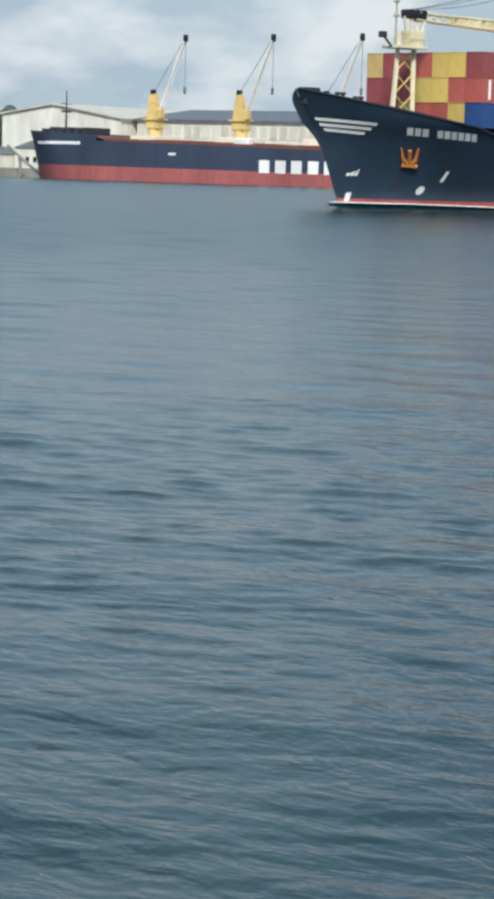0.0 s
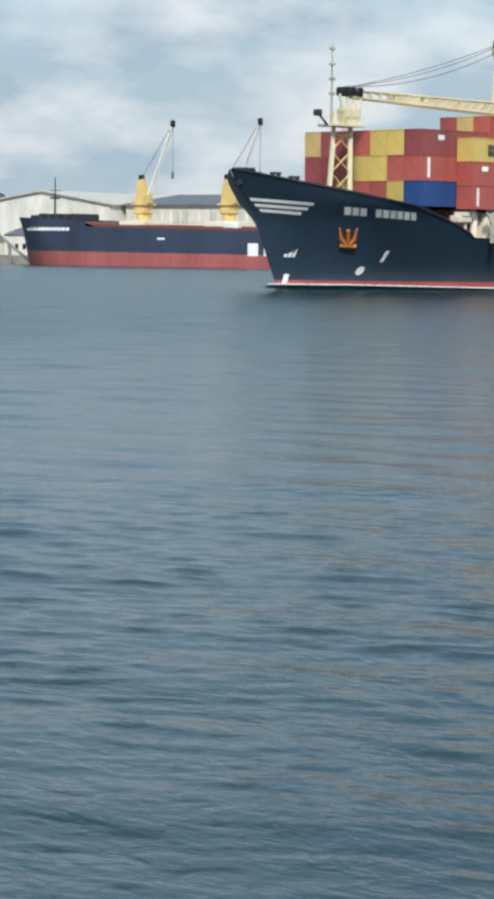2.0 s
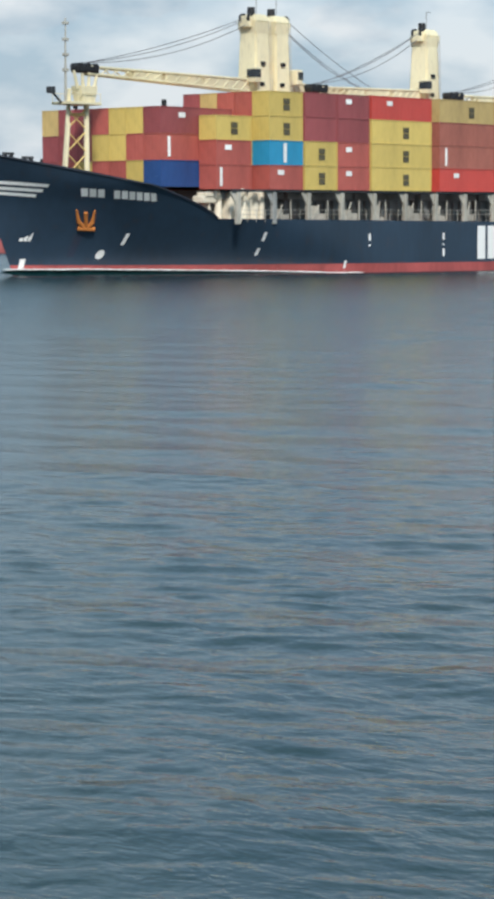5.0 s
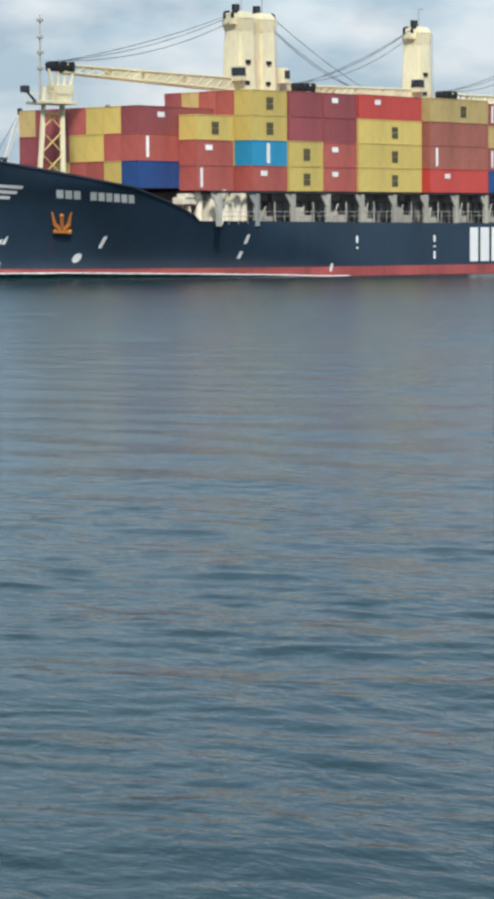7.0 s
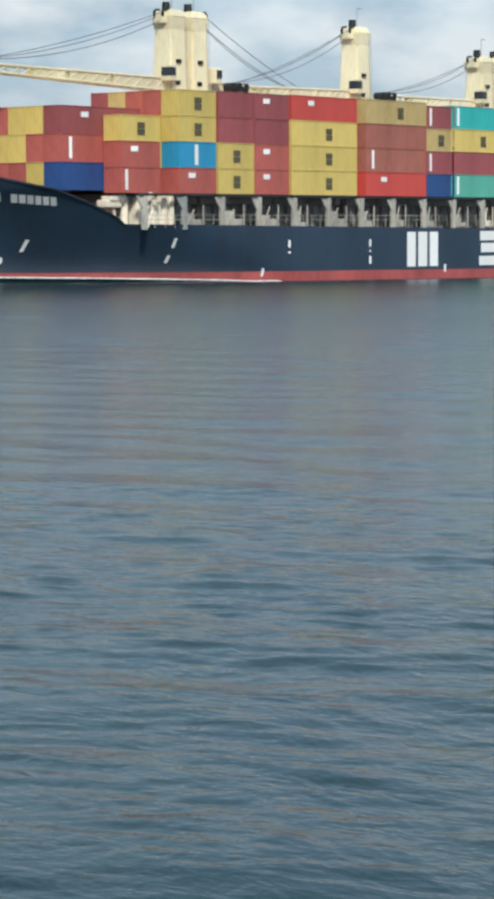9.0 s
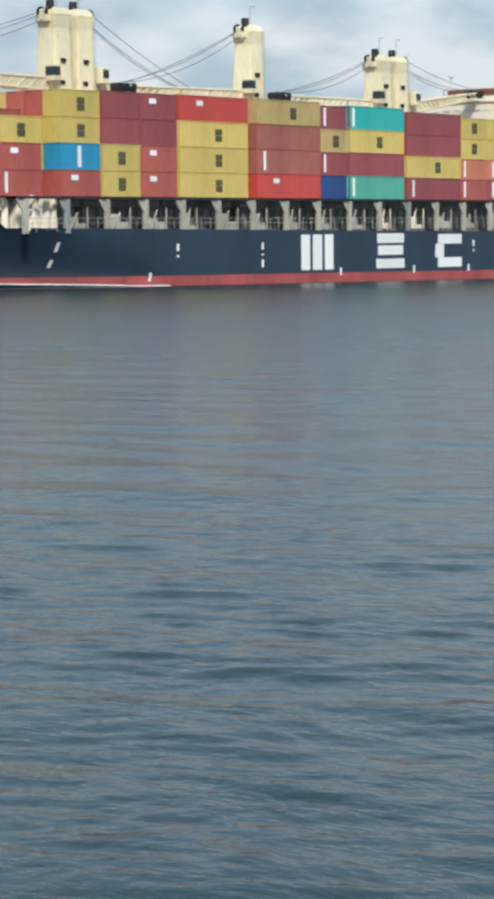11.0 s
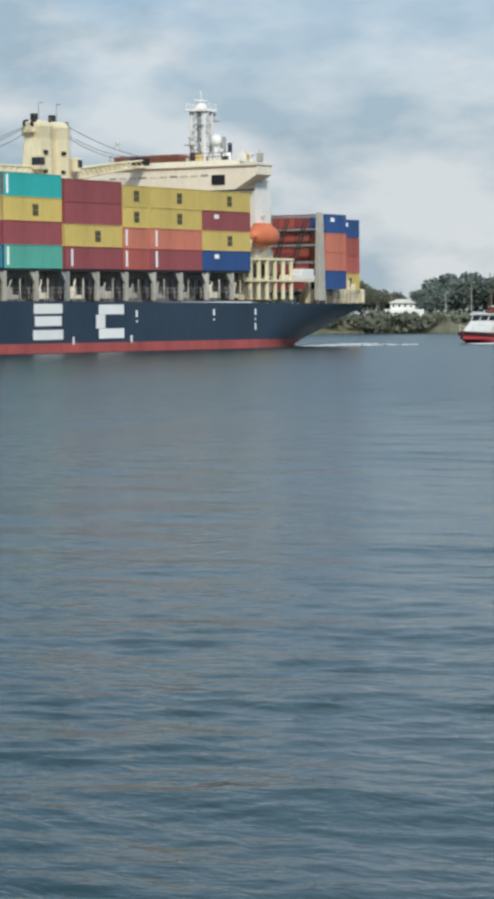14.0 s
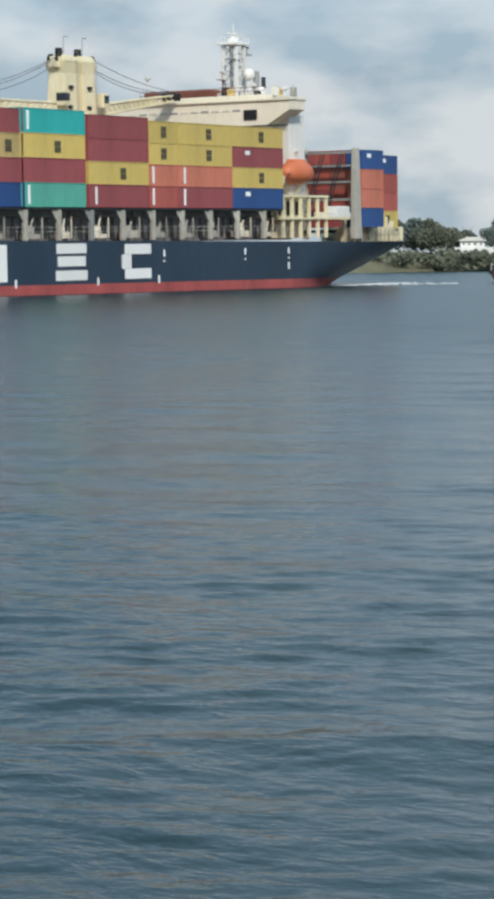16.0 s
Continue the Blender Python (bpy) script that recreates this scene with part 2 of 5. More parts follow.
def taper(bm, cx, cy, z0, z1, w0, d0, w1, d1, bevel=0.0):
    vs = [bm.verts.new((cx + sx * w / 2, cy + sy * d / 2, z)) for z, w, d in ((z0, w0, d0), (z1, w1, d1)) for sx, sy in ((-1, -1), (1, -1), (1, 1), (-1, 1))]
    fs = [bm.faces.new([vs[i] for i in f]) for f in ((3, 2, 1, 0), (4, 5, 6, 7), (0, 1, 5, 4), (1, 2, 6, 5), (2, 3, 7, 6), (3, 0, 4, 7))]
    if bevel:
        bmesh.ops.bevel(bm, geom=list({e for f in fs for e in f.edges}), offset=bevel, segments=2, affect="EDGES")
    return bm


def B():
    return bmesh.new()


def thing(name, label, category, group="", kind=""):
    return tagged(new(name), label, category, group, kind)


# ---- water, land ----
def rippled_sheet():
    """One sheet to the horizon: short wind waves near the quay, flat and coarse far out."""
    rs = np.random.RandomState(11)
    radii = [0.02, 4.0, 8.0, 10.0]
    while radii[-1] < 430:
        radii.append(radii[-1] * 1.0042 + 0.004)
    fine = len(radii)
    while radii[-1] < 4500:
        radii.append(radii[-1] * 1.18)
    r = np.array(radii)
    angle = np.radians(np.concatenate([[-170, -120, -60, -20, 5, 14], np.arange(17.0, 57.01, 0.065), [60, 70, 100, 140, 170]]))
    rr, aa = np.meshgrid(r, angle, indexing="ij")
    x, y = rr * np.cos(aa), rr * np.sin(aa)
    step = np.gradient(r)[:, None]
    edge = np.clip((aa - radians(17)) / radians(1.5), 0, 1) * np.clip((radians(57) - aa) / radians(1.5), 0, 1) * np.clip((420 - rr) / 60, 0, 1) * np.clip((rr - 10) / 2, 0, 1)
    z, dx, dy = np.zeros_like(x), np.zeros_like(x), np.zeros_like(x)
    group = 0.7 + 0.7 * np.sin(0.11 * x + 0.05 * y + 2 * np.sin(0.03 * y)) * np.sin(0.04 * x - 0.09 * y)
    for i in range(58):
        wave = 0.17 * 2 ** (2.5 * rs.rand()) if i < 40 else 1.2 + 2.6 * rs.rand() if i < 52 else 2.5 + 4 * rs.rand()
        way = radians(26 + rs.normal(0, 22))
        k = 2 * math.pi / wave
        slope = SLOPE * (1.0 if i < 40 else 0.5)
        fade = np.clip((wave / step - 2.0) / 1.5, 0, 1) * edge
        ph = k * (x * math.cos(way) + y * math.sin(way)) + rs.rand() * 6.283
        a = slope / k * fade * (group if i < 40 else 1)
        z += a * np.sin(ph)
        dx += a * math.cos(way) * np.cos(ph)
        dy += a * math.sin(way) * np.cos(ph)
    n, m = x.shape
    co = np.stack([x + 0.9 * dx, y + 0.9 * dy, z - 0.1], -1).reshape(-1, 3).astype(np.float32)
    idx = np.arange(n * m).reshape(n, m)
    nxt = np.roll(idx, -1, axis=1)
    quads = np.stack([idx[:-1], idx[1:], nxt[1:], nxt[:-1]], -1).reshape(-1, 4)
    me = bpy.data.meshes.new("water")
    me.vertices.add(n * m)
    me.vertices.foreach_set("co", co.ravel())
    me.loops.add(quads.size)
    me.loops.foreach_set("vertex_index", quads.ravel().astype(np.int32))
    me.polygons.add(len(quads))
    me.polygons.foreach_set("loop_start", np.arange(0, quads.size, 4, dtype=np.int32))
    me.polygons.foreach_set("use_smooth", np.ones(len(quads), dtype=bool))
    me.update(calc_edges=True)
    me.materials.append(WATER)
    return me


SLOPE = 0.021
water = tagged(new("water", rippled_sheet()), "grey-blue harbour water with short wind ripples", "water", kind="structure")


# ---- container ship: x runs aft, y inboard from the port side, z up from the keel line's datum ----
HALF = 15.0
RIDERS = []  # things that travel with the ship: (object, pose on the ship)


def ride(ob, x=0.0, y=0.0, z=0.0, rz=0.0):
    RIDERS.append((ob, pose(x, y, z, 0, 0, rz)))
    return ob


def clamp(v, a=0.0, b=1.0):
    return max(a, min(b, v))


def stem_x(z):
    return -116.9 - 0.47 * (z - 1.0) if z < 9 else -120.66 - 0.78 * (z - 9)


def aft_x(z):
    return 41.0 + 13.0 * clamp((z - 0.2) / 5.4) ** 0.9


def half_breadth(x, z):
    k = clamp((z - 0.5) / 10.0)
    run, power = 46 - 20 * k, 1.7 + 0.7 * k
    fwd = 1 - (1 - clamp((x - stem_x(z)) / run)) ** power
    j = clamp(z / 6.0)
    aft = 1 - (0.55 - 0.37 * j) * clamp((x - 16) / (aft_x(z) - 16)) ** (1.6 + j)
    return max(0.02, HALF * fwd * aft)


def deck_z(x):
    return 6.85 - 0.009 * (x + 104)


def top_z(x):
    """Bulwark's edge: high at the bow, sloping down to the main deck."""
    if x < -108.2:
        return 10.42 + 3.7 * clamp((-108.2 - x) / 16.2) ** 1.15
    return deck_z(x) + 3.53 * clamp((-98.4 - x) / 9.8) ** 0.8


def red_z(x):
    return 1.03 - 0.0074 * x


def skin(x, z, out=0.04):
    """A point on the port side of the hull."""
    return Vector((x, HALF - half_breadth(x, z) - out, z))


NOMINAL = [-124.2 + 0.9 * i for i in range(24)] + [-103 + 3.0 * i for i in range(40)] + [16 + 1.9 * i for i in range(21)]
BOW = [-124.2 + 0.6 * i for i in range(43)] + [-98.4]


def hull_point(xn, f, side, low, high):
    z = low(xn) + (high(xn) - low(xn)) * f
    x = xn + (stem_x(z) + 124.2) * clamp((-104 - xn) / 20.2) ** 1.15 + (aft_x(z) - 54) * clamp((xn - 16) / 38.0)
    b = half_breadth(x, z)
    return (x, HALF + side * b, z)


def hull_shell(low, high, rows, stations=NOMINAL):
    bm = B()
    for side in (-1, 1):
        grid = [[bm.verts.new(hull_point(xn, r / rows, side, low, high)) for r in range(rows + 1)] for xn in stations]
        for i in range(len(grid) - 1):
            for r in range(rows):
                q = [grid[i][r], grid[i + 1][r], grid[i + 1][r + 1], grid[i][r + 1]]
                bm.faces.new(q if side < 0 else q[::-1])
        if side < 0:
            port = grid
    for r in range(rows if stations is NOMINAL else 0):  # transom
        bm.faces.new([port[-1][r], grid[-1][r], grid[-1][r + 1], port[-1][r + 1]])
    bmesh.ops.remove_doubles(bm, verts=bm.verts, dist=0.03)
    for f in bm.faces:
        f.smooth = True
    return bm


ship = thing("container_ship", "navy blue container ship with red waterline band under way", "ship")
part("hull", hull_shell(red_z, deck_z, 10), NAVY, ship, "navy blue painted hull")
part("forecastle_side", hull_shell(deck_z, top_z, 6, BOW), NAVY, ship, "navy blue raised bow plating")
part("boot_top", hull_shell(lambda x: -2.5, red_z, 4), BOOT, ship, "red band at the waterline")


def flat_deck(x0, x1, drop, step=3.0):
    bm = B()
    rows, x = [], x0
    while x <= x1 + 0.01:
        z = top_z(x) - drop
        b = half_breadth(x, z) - 0.15
        rows.append([bm.verts.new((x, HALF - b, z)), bm.verts.new((x, HALF + b, z))])
        x += step
    for a, b in zip(rows, rows[1:]):
        bm.faces.new([a[0], b[0], b[1], a[1]])
    return bm


part("forecastle_deck", flat_deck(-123, -108.2, 1.15, 1.5), DECK, ship)
part("main_deck", flat_deck(-104, 53, 0.12), DECK, ship)
bm = B()
box(bm, -108.25, -108.05, 8.0, 22.0, 6.7, 9.2)
part("forecastle_bulkhead", bm, COAMING, ship)
# rail along the bulwark top
bm = B()
tube(bm, [skin(x, top_z(x), 0.02) for x in [-124.5 + i * 0.87 for i in range(31)]], 0.11, 6)
part("bulwark_rail", bm, NAVY_DECK, ship, "dark rounded rail on the bulwark")


def decal(name, outline, material, parent, label="", out=0.05, cut=6):
    """A flat painted shape laid on the hull's port side: outline in x and z, counted round."""
    bm = B()
    vs = []
    n = len(outline)
    for i in range(n):
        a, b = outline[i], outline[(i + 1) % n]
        for k in range(cut):
            f = k / cut
            vs.append(bm.verts.new(skin(a[0] + (b[0] - a[0]) * f, a[1] + (b[1] - a[1]) * f, out)))
    face = bm.faces.new(vs)
    bmesh.ops.triangulate(bm, faces=[face])
    return part(name, bm, material, parent, label)


def strip(name, x0, x1, z0, z1, material, parent, lean=0.0, cols=6, out=0.05, label=""):
    """A painted bar on the port side, in columns that follow the plating."""
    bm = B()
    g = []
    for i in range(cols + 1):
        x = x0 + (x1 - x0) * i / cols
        g.append([bm.verts.new(skin(x, z0, out)), bm.verts.new(skin(x + lean, z1, out))])
    for a, b in zip(g, g[1:]):
        bm.faces.new([a[0], b[0], b[1], a[1]])
    return part(name, bm, material, parent, label)


# big white side mark in three plain groups, and the bars of the bow
for x0, w in ((-50.3, 1.75), (-48.05, 1.9), (-45.65, 1.75)):
    strip("side_mark", x0, x0 + w, 1.75, 5.85, WHITE, ship, label="white painted block")
for z0, x0, x1 in ((1.7, -35.0, -28.9), (3.3, -34.6, -29.2), (4.75, -34.8, -29.0)):
    strip("side_mark", x0, x1, z0, z0 + 1.15, WHITE, ship, label="white painted block")
strip("side_mark", -22.0, -20.0, 2.87, 4.53, WHITE, ship, label="white painted block")
strip("side_mark", -21.4, -15.9, 4.55, 5.75, WHITE, ship, label="white painted block")
strip("side_mark", -21.4, -15.9, 1.65, 2.85, WHITE, ship, label="white painted block")
for i, (a, b, c, d) in enumerate(((-121.9, -117.1, 10.98, 10.47), (-121.3, -117.2, 10.36, 9.95), (-120.7, -117.4, 9.80, 9.44))):
    decal("bow_stripe", [(a, c), (b, d), (b + 0.1, d - 0.32), (a + 0.25, c - 0.34)], WHITE, ship, "white painted bow stripe")
for i in range(10):  # the name is shown as plain bars
    if i != 3:
        x0 = -114.4 + i * 0.74
        z0 = 10.05 - i * 0.06
        strip("name_bar", x0 + 0.6, x0 + 1.16, z0 - 0.85, z0, WHITE, ship, lean=-0.62, cols=2, label="small white bar")
for x0, z0, x1, z1 in ((-107.4, 4.0, -107.35, 5.25), (-91.35, 2.7, -91.25, 3.5), (-91.3, 4.3, -91.2, 5.3), (-116.4, 1.6, -116.2, 2.6)):
    strip("hull_mark", x0 - 0.16, x1 + 0.16, z0, z1, WHITE, ship, cols=1, label="white hull mark")
for x0 in (-73.1, -57.9, -13.3, 5.0, 15.6):
    for z0, z1 in ((4.2, 5.0), (3.55, 3.75)) + (((2.2, 3.1),) if x0 in (-57.9, 15.6) else ()):
        strip("hull_mark", x0, x0 + 0.42, z0, z1, WHITE, ship, cols=1, label="white hull mark")
for x0 in (-77.6, -42.6, -27.0, -14.5):
    strip("draught_mark", x0, x0 + 0.4, 1.05, 1.95, WHITE, ship, cols=1, label="white draught mark")
for k in (0, 1, 2):
    decal("thruster_mark", [(-117.1 + 0.36 * k, 4.5), (-116.8 + 0.36 * k, 4.5), (-116.8 + 0.36 * k, 4.85 + 0.3 * k), (-117.1 + 0.36 * k, 4.85)], WHITE, ship, "white hull mark", cut=2)
decal("round_mark", [(-109.1 + 0.42 * math.cos(a), 3.0 + 0.5 * math.sin(a)) for a in [i * math.pi / 8 for i in range(16)]], WHITE, ship, "white round mark on the bow", cut=1)
# anchor in its pocket
bm = B()
def lean_x(x, z):
    return x - 0.5 * (z - 5.8)


def arm(a, b, r, r2=None):
    beam(bm, skin(lean_x(*a), a[1], 0.25), skin(lean_x(*b), b[1], 0.3), r, 8, r2)


arm((-112.55, 5.85), (-111.05, 5.75), 0.26)
arm((-111.8, 5.8), (-111.8, 7.5), 0.22)
for dx, top in ((-0.6, 7.75), (0.6, 7.7)):
    arm((-111.8 + dx * 0.3, 5.9), (-111.8 + dx, 6.5), 0.24)
    arm((-111.8 + dx, 6.5), (-111.8 + dx * 1.3, top), 0.24, 0.1)
part("anchor", bm, ANCHOR, ship, "orange rusty stockless anchor stowed on the bow")
strip("anchor_streak", -112.3, -111.6, 2.8, 5.3, NAVY_HAZE_WEAR, ship, cols=3, out=0.03, label="dark worn patch under the anchor")
# windlass, fairleads on the forecastle
for x, y, w, h in ((-122.2, 15.0, 2.6, 0.9), (-112.9, 10.0, 0.8, 0.5), (-109.8, 7.5, 0.7, 0.5)):
    bm = B()
    box(bm, x - w / 2, x + w / 2, y - 0.5, y + 0.5, top_z(x) - 1.2, top_z(x) + h * 0.55, 0.12)
    for k in range(3):
        box(bm, x - w / 2 + k * w / 3, x - w / 2 + (k + 0.7) * w / 3, y - 0.6, y + 0.6, top_z(x) + h * 0.5, top_z(x) + h * 0.8, 0.05)
    part("fairlead", bm, DARK, ship, "dark mooring fitting on the forecastle")
for x, y in ((-119.6, 12.8), (-117.9, 11.6)):
    for dx in (-0.45, 0.45):
        bm = B()
        beam(bm, (x + dx, y, top_z(x) - 1.2), (x + dx, y, top_z(x) + 0.75), 0.24, 10)
        beam(bm, (x + dx, y, top_z(x) + 0.7), (x + dx, y, top_z(x) + 0.95), 0.36, 10, 0.32)
        part("bollard", bm, DARK, ship, "dark mooring bollard on the forecastle")
# curved cream vent heads and a winch platform where the bulwark ends
for x, r, h in ((-97.2, 0.42, 9.6), (-93.9, 0.5, 9.8), (-92.2, 0.45, 9.5)):
    y = HALF - half_breadth(x, 6.5) + 1.2
    bm = B()
    tube(bm, [(x, y, 6.4), (x, y, h - 0.9), (x - 0.15, y - 0.1, h - 0.3), (x - 0.6, y - 0.3, h), (x - 1.1, y - 0.5, h - 0.15)], r, 10)
    part("vent_cowl", bm, CREAM, ship, "cream curved ventilator cowl")
bm = B()
y = HALF - half_breadth(-98.6, 7.0) + 0.7
box(bm, -100.2, -97.9, y, y + 1.6, 8.5, 9.3, 0.15)
box(bm, -99.9, -98.2, y - 0.15, y + 1.2, 9.2, 9.7, 0.1)
beam(bm, (-98.4, y + 0.4, 6.5), (-98.9, y + 0.4, 8.6), 0.16, 6)
part("winch_platform", bm, CREAM, ship, "cream winch housing on the bulwark's slope")

# hatch coamings, covers and the stanchions that carry the outer stacks
BAYS = [(-97.9, -85.6), (-85.1, -72.6), (-72.2, -59.9), (-58.8, -46.4), (-46.2, -28.8), (-28.4, -15.9), (-15.8, 2.4), (2.5, 14.8)]
for a, b in BAYS:
    bm = B()
    box(bm, a + 0.3, b - 0.3, 3.2, 26.8, 6.0, 8.9, 0.05)
    x = a + 1.0
    while x < b - 0.6:
        box(bm, x, x + 0.14, 2.85, 3.2, 6.3, 8.8)
        x += 1.6
    part("hatch_coaming", bm, COAMING, ship, "weathered grey steel hatch coaming")
    bm = B()
    box(bm, a + 0.1, b - 0.1, 2.6, 27.4, 8.95, 9.95, 0.06)
    part("hatch_cover", bm, COAMING, ship)
    bm = B()
    box(bm, a, b, 0.12, 0.5, 9.72, 10.0, 0.03)
    box(bm, a, b, 2.3, 2.6, 9.72, 10.0, 0.03)
    part("stack_girder", bm, DARK, ship, "dark steel girder under the outer stack")
rng = random.Random(4)
x = -97.0
while x < 15:
    bm = B()
    box(bm, x, x + 0.62, 0.15, 0.6, 6.2, 9.74, 0.04)
    vs = [bm.verts.new((x - g, y, z)) for y in (0.3, 0.45) for g, z in ((0.0, 9.7), (1.05, 9.7), (0.0, 8.3))]
    for f in ((0, 1, 2), (5, 4, 3), (0, 3, 4, 1), (1, 4, 5, 2), (2, 5, 3, 0)):
        bm.faces.new([vs[i] for i in f])
    part("stanchion", bm, PALE if rng.random() < 0.8 else STEEL, ship, "pale steel post under the containers")
    bm = B()
    w = rng.uniform(1.8, 3.2)
    x1 = x + 1.2 + rng.uniform(0, 0.6)
    z = 6.45
    box(bm, x1, x1 + w, 1.2, 1.9, z, z + rng.uniform(0.5, 1.0), 0.06)
    box(bm, x1 + 0.3, x1 + w * 0.6, 1.25, 1.8, z + 0.5, z + rng.uniform(1.3, 1.9), 0.08)
    beam(bm, (x1 - 0.1, 0.8, 6.5), (x1 + w * 0.5, 1.1, 8.6 + rng.uniform(-0.4, 0.4)), 0.09, 6)
    beam(bm, (x1 + w, 1.0, 6.5), (x1 + w, 1.0, 9.0), 0.08, 6)
    part("deck_fitting", bm, PALE if rng.random() < 0.7 else CREAM, ship, "pale vents and pipes beside the hatch")
    bm = B()
    for zz in (7.25, 7.75):
        beam(bm, (x, 0.35, zz), (x + 6.2, 0.35, zz), 0.03, 4)
    for k in range(4):
        beam(bm, (x + 0.3 + k * 1.6, 0.35, 6.4), (x + 0.3 + k * 1.6, 0.35, 7.75), 0.03, 4)
    part("guard_rail", bm, PALE, ship)
    x += 6.3
for x0, x1, y0, y1, z0, z1 in ((-103.2, -102.5, 1.4, 2.4, 6.4, 8.9), (-100.9, -100.3, 1.2, 2.0, 6.4, 8.3), (-98.9, -98.4, 1.0, 1.8, 6.4, 9.4), (-96.0, -95.1, 0.8, 2.2, 6.4, 9.6), (-94.3, -92.4, 0.8, 2.2, 6.4, 9.3), (-91.6, -90.9, 0.8, 2.2, 6.4, 9.9)):
    shift = HALF - half_breadth(x0, 6.5)
    y0, y1 = y0 + shift, y1 + shift
    bm = B()
    box(bm, x0, x1, y0, y1, z0, z1, 0.2)
    part("deck_house", bm, CREAM, ship, "cream vent housing behind the forecastle")

# fore mast with the boom rest
fm = ride(thing("fore_mast", "cream steel fore mast with crossed bracing and a boom rest", "mast"), -2.7, -3.1)
bm = B()
beam(bm, (-111.3, 13.2, 10.5), (-110.9, 12.6, 20.6), 0.28, 8, 0.22)
beam(bm, (-111.8, 12.6, 10.5), (-111.1, 12.6, 17.0), 0.22, 8)
part("post", bm, CRANE, fm)
bm = B()
beam(bm, (-108.3, 12.6, 10.5), (-108.3, 12.6, 20.6), 0.3, 8)
part("post", bm, CRANE, fm)
bm = B()
for z in (11.5, 13.9, 16.3):
    beam(bm, (-111.2, 12.8, z), (-108.3, 12.6, z + 2.3), 0.09, 6)
    beam(bm, (-108.3, 12.6, z), (-111.2, 12.8, z + 2.3), 0.09, 6)
beam(bm, (-111.2, 12.8, 17.9), (-108.3, 12.6, 17.9), 0.16, 6)
part("bracing", bm, CRANE_OCHRE, fm)
bm = B()
box(bm, -112.2, -107.4, 11.2, 14.0, 18.9, 19.2, 0.04)
for y in (11.3, 13.9):
    beam(bm, (-112.1, y, 20.1), (-107.5, y, 20.1), 0.04, 5)
    for k in range(5):
        beam(bm, (-112.1 + k * 1.15, y, 19.2), (-112.1 + k * 1.15, y, 20.1), 0.035, 5)
part("platform", bm, CRANE, fm)
bm = B()
beam(bm, (-113.6, 12.6, 20.2), (-112.2, 12.6, 19.1), 0.14, 6)
box(bm, -114.1, -113.4, 12.2, 13.0, 20.0, 20.7, 0.1)
part("floodlight", bm, DARK, fm, "dark floodlight on an arm")
bm = B()
taper(bm, -109.0, 12.2, 19.1, 20.9, 1.9, 1.4, 2.9, 1.4, 0.1)
for dx in (-1.6, -0.5, 0.5, 1.6):
    beam(bm, (-109.0 + dx * 0.8, 12.0, 20.6), (-109.0 + dx * 1.15, 12.0, 22.5), 0.22, 6, 0.14)
part("boom_rest", bm, CRANE, fm, "pale yellow forked boom rest")
bm = B()
beam(bm, (-111.3, 12.8, 19.2), (-111.2, 12.8, 28.0), 0.15, 6, 0.07)
for z in (22.4, 24.0, 25.6, 27.3):
    box(bm, -111.55, -110.9, 12.6, 13.0, z, z + 0.3, 0.03)
part("topmast", bm, PALE, fm)


